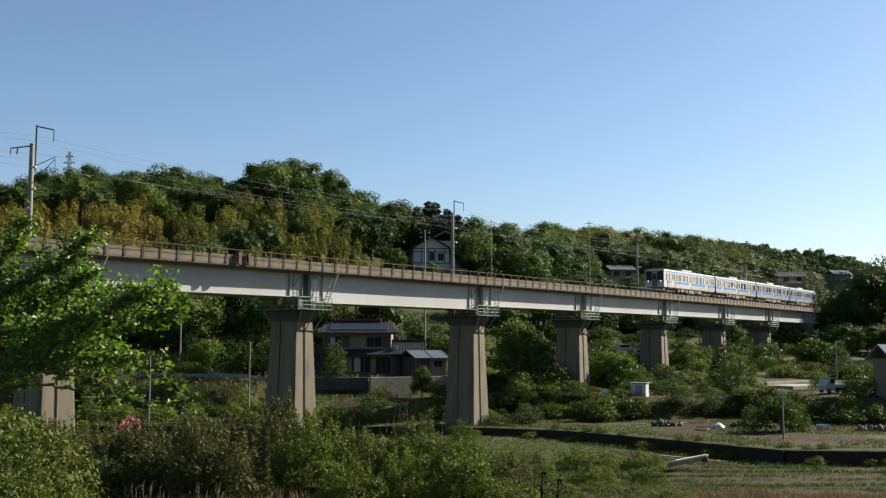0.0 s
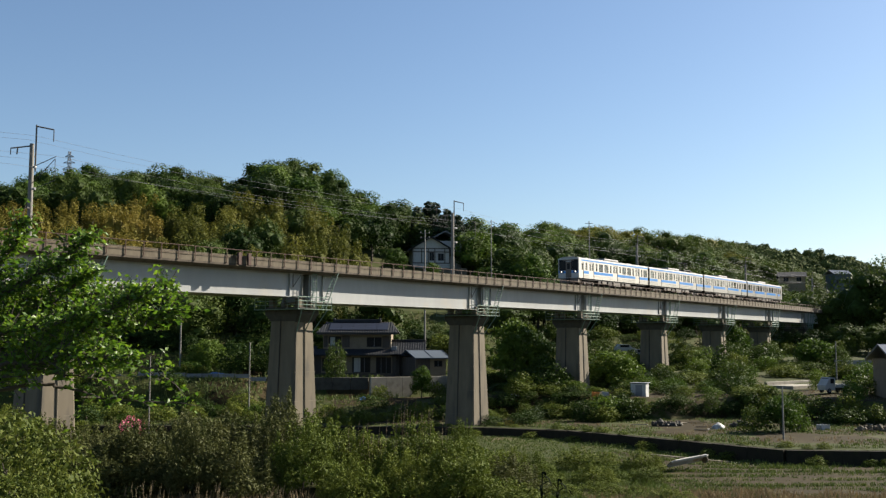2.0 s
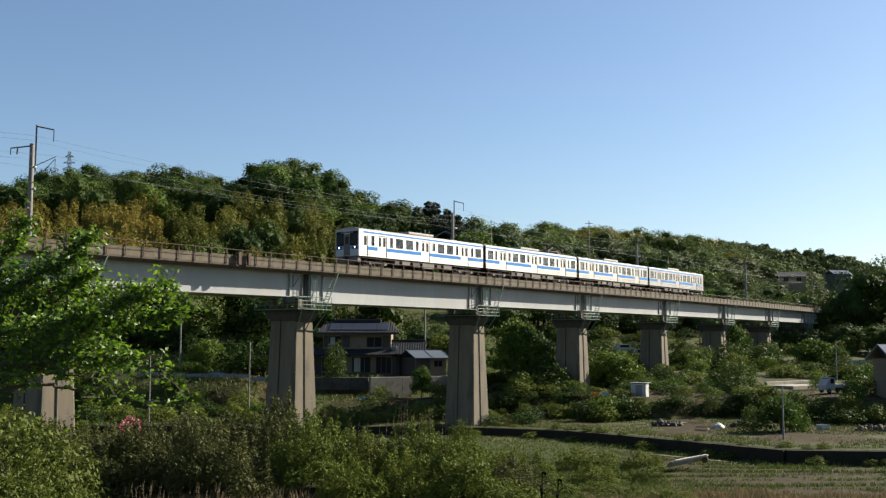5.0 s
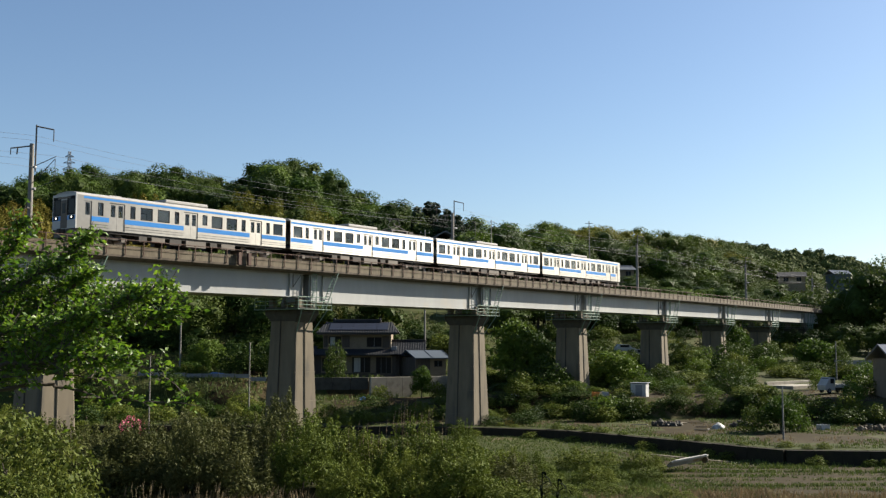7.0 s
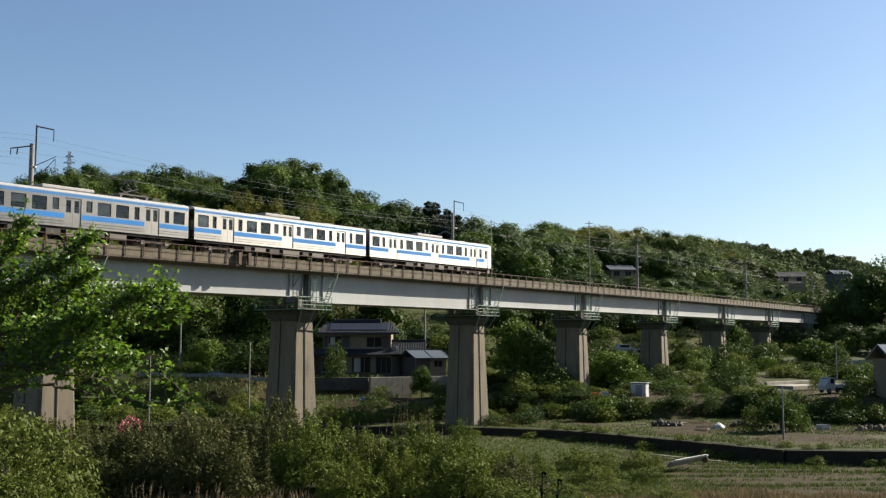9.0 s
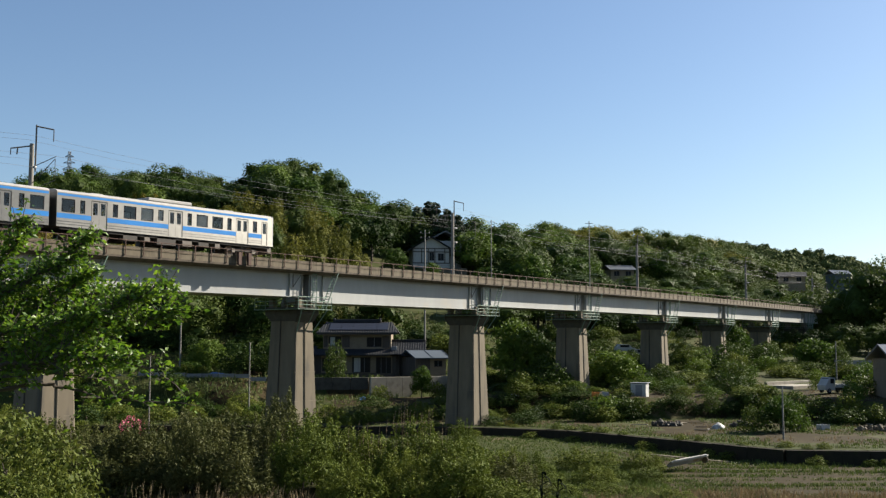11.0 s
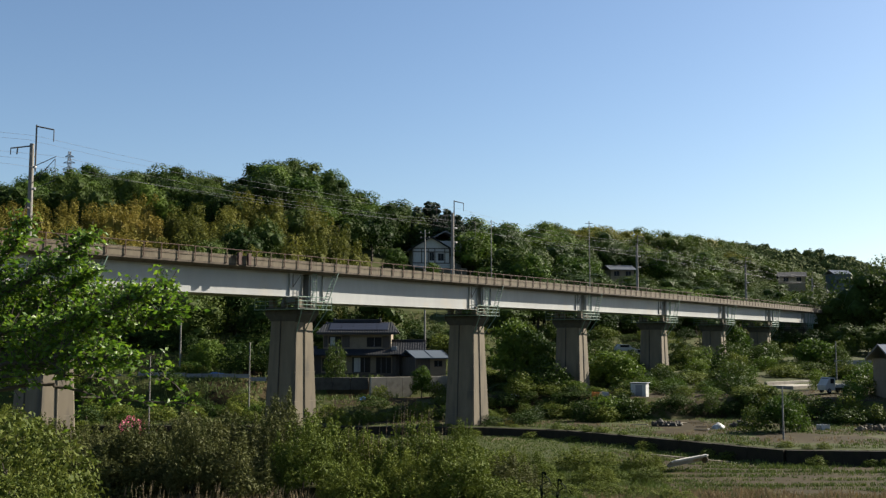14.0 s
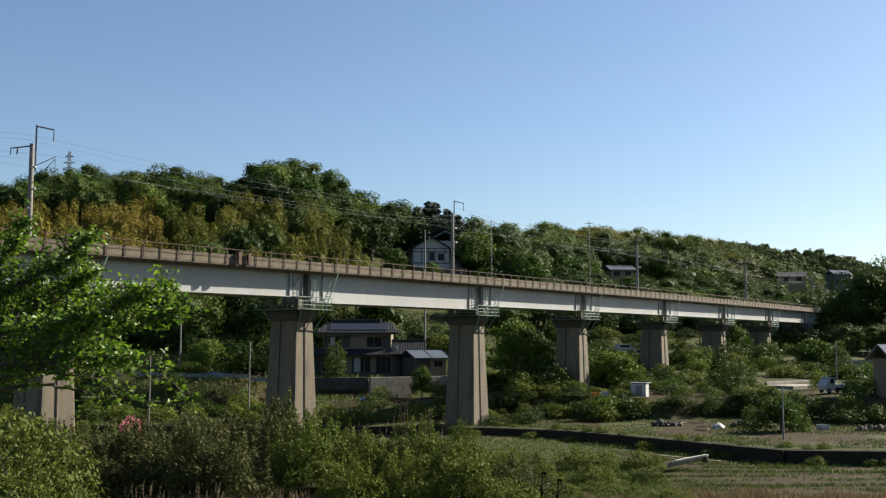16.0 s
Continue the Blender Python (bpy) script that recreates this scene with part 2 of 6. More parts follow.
def build_deck():
    deck = empty("bridge_deck", pose(0, 0, 0), "weathered concrete railway viaduct deck with rusty railings", "bridge deck", kind="structure")
    cuts = list(np.arange(S_FIRST, END_S + 0.1, 8.0)) + [END_S + 60]
    for a, b in zip(cuts, cuts[1:]):
        m = on_line((a + b) / 2)
        h = (b - a) / 2
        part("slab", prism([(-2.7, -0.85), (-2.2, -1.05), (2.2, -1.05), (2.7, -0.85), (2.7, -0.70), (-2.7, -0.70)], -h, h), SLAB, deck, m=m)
        for sgn in (-1, 1):
            y = sgn * 2.58
            part("kerb", boxes((-h + 0.012, h - 0.012, y - 0.12, y + 0.12, -0.70, -0.10), (-h + 0.012, h - 0.012, y - 0.135, y + 0.135, -0.10, -0.05)), KERB, deck, m=m)
        part("ballast", prism([(-1.9, -0.70), (1.9, -0.70), (1.4, -0.25), (-1.4, -0.25)], -h, h), BALLAST, deck, m=m)
        for y in (-0.5335, 0.5335):
            part("rail", boxes((-h, h, y - 0.035, y + 0.035, -0.04, 0.0), (-h, h, y - 0.012, y + 0.012, -0.15, -0.04), (-h, h, y - 0.06, y + 0.06, -0.17, -0.15)), RAIL, deck, m=m)
    sleeper = None
    for i, s in enumerate(np.arange(-10, 180, 1.2)):
        if sleeper is None:
            sleeper = part("sleeper", boxes((-0.11, 0.11, -1.05, 1.05, -0.30, -0.175)), KERB, deck, m=on_line(s))
        else:
            again(sleeper, deck, on_line(s))
    return deck


def build_railings():
    for side in (-1, 1):
        r = empty("deck_railing", pose(0, 0, 0), "rust brown steel tube railing along the viaduct edge", "railing", "viaduct railings")
        post = None
        o = -side * 2.765
        step = 1.51
        ss = np.arange(-2.81 - 16 * step, END_S, step)
        for k, s in enumerate(ss):
            if post is None:
                post = part("post", boxes((-0.025, 0.025, -0.025, 0.025, -0.70, 0.36), (-0.05, 0.05, -0.032, 0.032, -0.70, -0.62)), RUST, r, m=on_line(s, o=o))
            else:
                again(post, r, on_line(s, o=o))
        for a in np.arange(-26, END_S, 8.0):
            m = on_line(a + 4, o=o)
            for z, q in ((0.36, 0.028), (-0.22, 0.016)):
                part("handrail", rods(((-4.02, 0, z), (4.02, 0, z), q)), RUST, r, m=m)


def build_girder(a, b, depth):
    m = on_line((a + b) / 2)
    h = (b - a) / 2 - 0.35
    g = empty("bridge_girder", m, "pale grey painted steel plate girder span of the viaduct", "bridge girder", "viaduct girders")
    zt, zb = -1.05, -1.05 - depth
    for y in (-1.55, 1.55):
        part("web", boxes((-h, h, y - 0.02, y + 0.02, zb + 0.04, zt - 0.04)), GIRDER, g)
        part("top_flange", boxes((-h, h, y - 0.22, y + 0.22, zt - 0.04, zt)), GIRDER, g)
        part("bottom_flange", boxes((-h, h, y - 0.26, y + 0.26, zb, zb + 0.04)), GIRDER, g)
        sg = -1 if y < 0 else 1
        for x in (-h + 0.15, -h + 1.6, h - 1.6, h - 0.15):
            part("stiffener", boxes((x - 0.012, x + 0.012, min(y + sg * 0.021, y + sg * 0.16), max(y + sg * 0.021, y + sg * 0.16), zb + 0.041, zt - 0.041)), GIRDER, g)
    part("soffit", boxes((-h, h, -1.52, 1.52, zb + 0.05, zb + 0.075)), GIRDER, g)
    n = 5
    for k in range(n):
        x = -h + 0.3 + (2 * h - 0.6) * k / (n - 1)
        part("diaphragm", boxes((x - 0.02, x + 0.02, -1.52, 1.52, zb + 0.08, zt - 0.05)), GIRDER, g)
    # drain pipe and small hanging braces near the right end
    x = h - 1.3
    part("drain_pipe", rods(((x, -1.75, zt - 0.02), (x, -1.75, zt - 1.15), 0.04), ((x, -1.75, zt - 1.15), (x + 0.9, -1.75, zt - 0.1), 0.03)), SHADE_STEEL, g)
    return g


def tapered(bm, z0, z1, a0, b0, a1, b1, c=0.12):
    """A shaft with chamfered corners: half lengths a (x) and b (y) at both heights."""
    rings = []
    for z, a, b in ((z0, a0, b0), (z1, a1, b1)):
        pts = [(-a + c, -b), (a - c, -b), (a, -b + c), (a, b - c), (a - c, b), (-a + c, b), (-a, b - c), (-a, -b + c)]
        rings.append([bm.verts.new((x, y, z)) for x, y in pts])
    for k in range(8):
        bm.faces.new((rings[0][k], rings[0][(k + 1) % 8], rings[1][(k + 1) % 8], rings[1][k]))
    bm.faces.new(rings[0][::-1])
    bm.faces.new(rings[1])
    return bm


def build_pier(s):
    m = on_line(s, 0.0)
    x, y = m.translation[:2]
    g = min(ground_z(x, y), ground_z(x + 1, y - 2)) - 0.8
    p = empty("bridge_pier", m, "tapered concrete viaduct pier with stained faces", "bridge pier", "viaduct piers")
    top = 10.35
    hgt = top - g
    bm = bmesh.new()
    tapered(bm, g, top, 1.02 + 0.042 * hgt, 1.50 + 0.03 * hgt, 1.02, 1.50)
    part("shaft", bm, CONCRETE, p)
    # raised pilaster and drain line on the faces
    bm = bmesh.new()
    w0, w1 = 1.02 + 0.042 * hgt, 1.02
    rod(bm, (-w0 * 0.1, -1.53 - 0.03 * hgt, g), (0.0, -1.53, top - 0.1), 0.06)
    part("drain_pipe", bm, JOINT, p)
    for fx, fy in ((-1, 0.25),):
        bm = bmesh.new()
        rod(bm, (-1.04 - 0.042 * hgt, 0.2, g), (-1.06, 0.2, top - 0.1), 0.06)
        part("drain_pipe", bm, UNDER, p)
    for k in range(1, int(hgt / 2.4) + 1):
        z = top - 2.4 * k
        if z > g + 0.5:
            a, b = 1.02 + 0.042 * (top - z) + 0.004, 1.5 + 0.03 * (top - z) + 0.004
            part("pour_joint", boxes((-a, a, -b, b, z - 0.02, z + 0.02)), JOINT, p)
    # cap colour is darkened for the shade under the girders
    bm = bmesh.new()
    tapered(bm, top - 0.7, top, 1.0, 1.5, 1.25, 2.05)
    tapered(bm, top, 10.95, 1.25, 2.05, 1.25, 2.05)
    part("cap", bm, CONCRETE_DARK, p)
    for xx in (-0.7, 0.7):
        for yy in (-1.55, 1.55):
            part("bearing", boxes((xx - 0.25, xx + 0.25, yy - 0.25, yy + 0.25, 10.95, 11.5 if xx > 0 else 11.62)), CONCRETE, p)
    # inspection platform with railing round the cap
    plat = part("platform", boxes((-1.95, 2.0, -2.75, -2.06, 10.72, 10.77), (-2.0, -1.27, -2.75, 2.5, 10.72, 10.77)), GREEN_STEEL, p)
    bm = bmesh.new()
    for xx in np.linspace(-1.95, 2.0, 5):
        rod(bm, (xx, -2.72, 10.77), (xx, -2.72, 11.75), 0.03)
    for yy in np.linspace(-2.72, 2.45, 5):
        rod(bm, (-1.97, yy, 10.77), (-1.97, yy, 11.75), 0.025)
    part("platform_post", bm, GREEN_STEEL, p)
    for z in (11.1, 11.42, 11.75):
        part("platform_rail", rods(((-1.97, -2.72, z), (2.02, -2.72, z), 0.03), ((-1.97, -2.72, z), (-1.97, 2.45, z), 0.025)), GREEN_STEEL, p)
    for xx in (-1.5, 0.0, 1.5):
        part("strut", rods(((xx * 0.62, -1.52, top - 1.5), (xx, -2.7, 10.72), 0.05)), GREEN_STEEL, p)
    # upright ladder and slanting stair up to the deck
    bm = rods(((0.15, -2.3, 10.8), (0.15, -2.3, 14.3), 0.03), ((0.6, -2.3, 10.8), (0.6, -2.3, 14.3), 0.03))
    for k in range(11):
        rod(bm, (0.15, -2.3, 11.0 + 0.3 * k), (0.6, -2.3, 11.0 + 0.3 * k), 0.02)
    part("ladder", bm, GREEN_STEEL, p)
    bm = bmesh.new()
    for yy in (-2.75, -2.25):
        rod(bm, (1.25, yy, 10.8), (2.75, yy, 13.9), 0.045)
    for k in range(13):
        t = (k + 0.5) / 13
        rod(bm, (1.25 + 1.5 * t, -2.75, 10.8 + 3.1 * t), (1.25 + 1.5 * t, -2.25, 10.8 + 3.1 * t), 0.025)
    part("stair_ladder", bm, GREEN_STEEL, p)
    return p


# ballast colour is darkened for the shadow between train and kerb
BALLAST = mat("brown ballast", (0.10, 0.078, 0.058), (0.06, 0.046, 0.036), 9, 0.5, 0.95, bump=0.03)
JOINT = mat("pour line", (0.155, 0.13, 0.09), (0.11, 0.092, 0.066), 3, 0.4, 0.9)
# base tone holds the caps' shade under the girders, the blotches are stains
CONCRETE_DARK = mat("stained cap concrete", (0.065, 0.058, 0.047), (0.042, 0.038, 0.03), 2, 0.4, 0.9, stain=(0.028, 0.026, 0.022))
build_deck()
build_railings()
for i, (a, b) in enumerate(zip(PIERS, PIERS[1:] + [END_S])):
    build_girder(a, b, 2.35 if abs(a - 21.9) < 0.1 else 1.95)
for s in PIERS:
    build_pier(s)


def build_abutment():
    m = on_line(END_S, 0.0)
    a = empty("abutment", m, "concrete end wall of the viaduct at the hillside", "abutment")
    part("wall", boxes((-0.4, 3.0, -2.9, 2.9, 3.0, 12.0), (0.4, 3.0, -2.7, 2.7, 12.0, 13.69), bevel=0.05), CONCRETE, a)


build_abutment()


# ---- catenary masts and wires ----
def build_mast(s, tall):
    m = on_line(s, RAIL_Z - 0.7, o=-3.0)
    p = empty("catenary_mast", m, "grey concrete overhead line mast with steel brackets", "catenary mast", "overhead line masts")
    part("pole", rods(((0, 0, -1.2), (0, 0, 7.9), 0.21, 0.16), n=12), POLE, p, smooth=False)
    part("base_bracket", boxes((-0.35, 0.35, -0.6, 0.3, -1.0, -0.35), bevel=0.03), KERB, p)
    bm = rods(((0.3, 0, 6.0), (0.3, 0, 9.3), 0.06), ((0.3, 0, 9.2), (1.35, -0.5, 9.05), 0.05), ((1.35, -0.5, 9.05), (1.35, -0.5, 8.2), 0.035), ((0, 0, 7.0), (0.3, 0, 7.0), 0.04))
    part("top_bracket", bm, SHADE_STEEL, p)
    bm = rods(((0, 0, 7.75), (-1.3, 0.5, 7.45), 0.05), ((-1.3, 0.5, 7.45), (-1.3, 0.5, 7.0), 0.035), ((-0.9, 0.3, 7.5), (-0.95, 0.3, 7.05), 0.05))
    part("side_bracket", bm, SHADE_STEEL, p)
    bm = rods(((0, 0, 6.2), (0, -3.1, 6.65), 0.026), ((0, 0, 5.0), (0, -3.0, 6.5), 0.026), ((0, 0, 4.6), (0, -3.0, 5.0), 0.022), ((0, 0, 3.3), (-0.5, -0.4, 3.3), 0.06), ((0, -3.0, 5.2), (0, -3.0, 6.5), 0.02))
    part("cantilever", bm, SHADE_STEEL, p)
    bm = bmesh.new()
    for z in (6.2, 4.65):
        for k in range(4):
            rod(bm, (0, -0.25 - 0.09 * k, z), (0, -0.31 - 0.09 * k, z + 0.01), 0.09)
    part("insulator", bm, WHITE, p)


MASTS = [-144, -95, -48, -0.65, 48.9, 94.5, 141.6, 189]
for s in MASTS:
    build_mast(s, True)


def build_wire(name, o, z, sag, r):
    bm = bmesh.new()
    last = None
    for a, b in zip(MASTS, MASTS[1:]):
        for k in range(8 if b != MASTS[-1] else 9):
            t = k / 8
            x, y, th = line(a + (b - a) * t, o)
            c, s_ = math.cos(th) * r, math.sin(th) * r
            zz = z - 4 * sag * t * (1 - t)
            ring = [bm.verts.new(q) for q in ((x + c, y - s_, zz), (x, y, zz + r), (x - c, y + s_, zz), (x, y, zz - r))]
            if last:
                for i in range(4):
                    bm.faces.new((last[i], last[(i + 1) % 4], ring[(i + 1) % 4], ring[i]))
            last = ring
    w = put(name, bm, WIRE)
    return tagged(w, "thin dark overhead line cable slung between the masts", "overhead cable", "overhead line cables")


build_wire("contact_wire", 0.0, RAIL_Z + 5.0, 0.02, 0.008)
build_wire("messenger_wire", 0.0, RAIL_Z + 6.0, 0.75, 0.008)
build_wire("feeder_wire", -3.5, RAIL_Z + 7.55, 0.9, 0.008)
build_wire("feeder_wire", -2.5, RAIL_Z + 7.7, 0.8, 0.008)
build_wire("signal_wire", -4.2, RAIL_Z + 6.3, 0.8, 0.008)


# ---- train ----
N, B, D, S = "narrow", "big", "door", "small"
HALF2 = [(S, 11.04, 11.51), (B, 11.93, 13.0), (B, 13.41, 14.47), (N, 14.94, 15.36), (D, 15.81, 17.06), (N, 17.57, 17.95), (B, 18.34, 19.37)]
CAB1 = [("crew", 0.81, 1.40), (N, 1.91, 2.35), (D, 2.83, 4.08), (N, 4.56, 4.99), (B, 5.43, 6.48), (B, 6.92, 7.99), (N, 8.44, 8.85), (D, 9.30, 10.57)]
MID1 = [(k, 20 - b, 20 - a) for k, a, b in reversed(HALF2)] + [(D, 9.38, 10.63)]
ZB, ZS = 1.02, 3.34


def build_car(cab, pantograph):
    car = empty("railcar", pose(0, 0, 0), "", "railcar", "train cars")
    L = 9.72
    items = [(k, a - 10, b - 10) for k, a, b in (CAB1 if cab else MID1) + HALF2]
    for side in (-1, 1):
        holes = []
        for k, a, b in items:
            if k == D:
                holes.append((a, b, ZB + 0.03, 2.98))
            elif k == "crew":
                holes.append((a, b, ZB + 0.03, 2.95))
            else:
                holes.append((a, b, 2.02 if k != S else 2.15, 2.93))

        def place(bm):
            if side == 1:
                bmesh.ops.scale(bm, vec=(1, -1, 1), verts=bm.verts[:])
                bmesh.ops.reverse_faces(bm, faces=bm.faces[:])
            return bm

        part("body_side", place(pierced(-L, L, ZB, ZS, holes, y=-1.4, thick=0.06)), STEEL, car)
        edges = [-L] + [e for k, a, b in items if k in (D, "crew") for e in (a, b)] + [L]
        for a, b in zip(edges[::2], edges[1::2]):
            if cab and a == -L:
                continue
            part("lower_stripe", place(boxes((a + 0.02, b - 0.02, -1.405, -1.401, 1.60, 1.93))), BLUE, car)
            part("sill_bead", place(boxes((a + 0.01, b - 0.01, -1.425, -1.401, 1.22, 1.25), (a + 0.01, b - 0.01, -1.425, -1.401, 1.40, 1.43))), STEEL, car)
        part("upper_stripe", place(boxes((-L + (0.5 if cab else 0.05), L - 0.05, -1.405, -1.401, 3.12, 3.28))), BLUE, car)
        for k, a, b in items:
            if k == D:
                mid = (a + b) / 2
                # dark strip on one edge: door seal plus painted recess shade
                part("door_seal", place(boxes((b - 0.009, b + 0.03, -1.403, -1.34, ZB + 0.04, 2.97))), UNDER, car)
                part("door_header", place(boxes((a, b, -1.403, -1.38, 2.975, 3.01))), UNDER, car)
                for c, d in ((a + 0.01, mid - 0.006), (mid + 0.006, b - 0.01)):
                    w = (c + 0.12, d - 0.12, 2.02, 2.86)
                    leaf = part("door_leaf", place(pierced(c, d, ZB + 0.04, 2.97, [w], y=-1.375, thick=0.03)), STEEL, car)
                    part("pane", place(boxes((w[0], w[1], -1.362, -1.352, w[2], w[3]))), GLASS, leaf)
            elif k == "crew":
                w = (a + 0.12, b - 0.12, 2.0, 2.85)
                # the crew door's strip paints its recess shade too
                part("door_seal", place(boxes((b - 0.012, b + 0.02, -1.402, -1.33, ZB + 0.04, 2.96))), BLACK, car)
                leaf = part("crew_door", place(pierced(a + 0.01, b - 0.01, ZB + 0.04, 2.94, [w], y=-1.375, thick=0.03)), STEEL, car)
                part("pane", place(boxes((w[0], w[1], -1.362, -1.352, w[2], w[3]))), GLASS, leaf)
            else:
                z0 = 2.02 if k != S else 2.15
                win = part("window", place(pierced(a - 0.0, b + 0.0, z0, 2.93, [(a + 0.045, b - 0.045, z0 + 0.045, 2.885)], y=-1.393, thick=0.05)), BLACK, car)
                part("pane", place(boxes((a + 0.045, b - 0.045, -1.372, -1.362, z0 + 0.045, 2.885))), GLASS, win)
                if (k == B and int(a * 7.3 + (3 if cab else 0)) % 3 != 0) or k == S:
                    low = z0 + 0.06 if int(a * 5.1) % 2 else z0 + 0.35
                    part("blind", place(boxes((a + 0.05, b - 0.05, -1.352, -1.347, low, 2.88))), BLIND, win)
        # long bench seats behind the windows
        part("seat", place(boxes((-L + 2, -6.1, -1.2, -0.75, 1.2, 1.62), (-5.4, -1.0, -1.2, -0.75, 1.2, 1.62), (1.0, 5.4, -1.2, -0.75, 1.2, 1.62))), SEAT, car)
    roof = [(-1.4, ZS), (-1.36, 3.42), (-1.22, 3.50), (-0.8, 3.59), (0, 3.64), (0.8, 3.59), (1.22, 3.50), (1.36, 3.42), (1.4, ZS)]
    part("roof", prism(roof, -L, L), ROOF_GREY if not cab else ROOF_GREY, car, smooth=False)
    part("floor", boxes((-L + 0.05, L - 0.05, -1.33, 1.33, 1.03, 1.15)), UNDER, car)
    end = [(-1.34, ZB + 0.02), (1.34, ZB + 0.02), (1.34, ZS), (-1.34, ZS)]
    part("end_wall", prism(end, L - 0.08, L - 0.02), STEEL, car)
    part("gangway", boxes((L, L + 0.28, -0.5, 0.5, 1.1, 3.1)), UNDER, car)
    if cab:
        part("cab_wall", prism(end, -L + 1.75, -L + 1.8), INSIDE, car)
        front = part("front_panel", pierced(-1.4, 1.4, ZB, ZS + 0.1, [(-1.22, -0.42, 2.0, 3.1), (0.42, 1.22, 2.0, 3.1)], y=0, thick=0.1), WHITE, car, m=pose(-L - 0.1, 0, 0, 0, 0, -90))
        part("windscreen_surround", pierced(-1.30, 1.30, 1.96, 3.26, [(-1.22, -0.46, 2.04, 3.06), (0.46, 1.22, 2.04, 3.06), (-0.38, 0.38, 1.96, 3.26)], y=-0.012, thick=0.012), BLACK, front)
        for y in (-0.84, 0.84):
            part("windscreen", boxes((y - 0.38, y + 0.38, 0.02, 0.035, 2.0, 3.08)), DARK_GLASS, front)
        part("gangway_door", boxes((-0.38, 0.38, -0.02, 0.0, 1.08, 3.02)), EQUIP, front)
        part("door_pane", boxes((-0.2, 0.2, -0.03, -0.022, 2.1, 2.8)), DARK_GLASS, front)
        part("destination_sign", boxes((-0.75, 0.75, -0.016, -0.013, 3.10, 3.24)), EQUIP, front)
        part("front_stripe", boxes((-1.38, -0.4, -0.006, -0.001, 1.62, 1.93), (0.4, 1.38, -0.006, -0.001, 1.62, 1.93)), BLUE, front)
        for y in (-0.95, 0.95):
            part("headlight", rods(((y, -0.03, 1.80), (y, 0.0, 1.80), 0.075), n=12), LAMP, front)
            part("lamp_housing", boxes((y - 0.28, y + 0.28, -0.02, -0.007, 1.66, 1.92)), BLACK, front)
        part("skirt", boxes((-1.25, 1.25, 0.02, 0.5, 0.42, 1.0), bevel=0.05), EQUIP, front)
        part("coupler", boxes((-0.16, 0.16, -0.45, 0.1, 0.72, 1.0), bevel=0.03), UNDER, front)
    # roof units
    part("air_conditioner", boxes((-2.0, 2.0, -0.85, 0.85, 3.60, 3.86), bevel=0.06), ROOF_GREY, car)
    for x in (-6.0, 6.0) if not pantograph else (6.0,):
        part("roof_vent", boxes((x - 0.5, x + 0.5, -0.4, 0.4, 3.58, 3.70), bevel=0.03), ROOF_GREY, car)
    if pantograph:
        base = part("pantograph", boxes((4.0, 6.6, -0.79, -0.71, 3.81, 3.89), (4.0, 6.6, 0.71, 0.79, 3.81, 3.89), (4.1, 4.3, -0.79, 0.79, 3.58, 3.85), (6.3, 6.5, -0.79, 0.79, 3.58, 3.85)), SHADE_STEEL, car)
        for y in (-0.75, 0.75):
            for x0, x1, x2 in ((4.3, 5.9, 5.4), (6.4, 4.9, 5.35)):
                part("lower_arm", rods(((x0, y * 0.9, 3.88), (x1, y * 0.5, 4.4), 0.03)), SHADE_STEEL, base)
                part("upper_arm", rods(((x1, y * 0.5, 4.4), (x2, y * 0.5, 4.98), 0.025)), SHADE_STEEL, base)
        for x in (5.2, 5.6):
            part("contact_strip", rods(((x, -0.85, 4.98), (x, 0.85, 4.98), 0.03)), SHADE_STEEL, base)
        part("roof_cable_trunk", boxes((6.8, 9.3, -0.5, -0.3, 3.6, 3.72), (7.2, 7.8, -0.4, 0.4, 3.6, 3.9)), UNDER, car)
    # bogies with wheels and axle boxes
    for x in (-6.9, 6.9):
        bg_ = part("bogie", boxes((x - 1.5, x + 1.5, -1.08, -0.96, 0.42, 0.68), (x - 1.5, x + 1.5, 0.96, 1.08, 0.42, 0.68), (x - 0.25, x + 0.25, -1.1, 1.1, 0.45, 0.95), bevel=0.02), UNDER, car)
        for dx in (-1.05, 1.05):
            for y in (-0.6, 0.6):
                part("wheel", rods(((x + dx, y - 0.065, 0.43), (x + dx, y + 0.065, 0.43), 0.43), n=20), RAIL, bg_)
            for y in (-1.2, 1.08):
                part("axle_box", boxes((x + dx - 0.17, x + dx + 0.17, y, y + 0.12, 0.3, 0.6), bevel=0.02), EQUIP, bg_)
    k = 0
    for x0, x1, z0 in ((-4.6, -3.9, 0.45), (-3.5, -2.3, 0.5), (-1.9, -0.8, 0.42), (-0.4, 1.5, 0.38), (1.9, 2.6, 0.5), (3.0, 4.4, 0.45)):
        part("equipment_box", boxes((x0, x1, -1.3, -0.75, z0, 1.0), bevel=0.02), EQUIP if k % 2 else UNDER, car)
        part("equipment_box", boxes((x0 + 0.2, x1, 0.75, 1.3, z0, 1.0), bevel=0.02), EQUIP if k % 2 == 0 else UNDER, car)
        k += 1
    part("underframe", boxes((-9.4, 9.4, -1.3, -1.15, 0.85, 1.015), (-9.4, 9.4, 1.15, 1.3, 0.85, 1.015), (-5, 5, -0.3, 0.3, 0.6, 1.015)), UNDER, car)
    return car


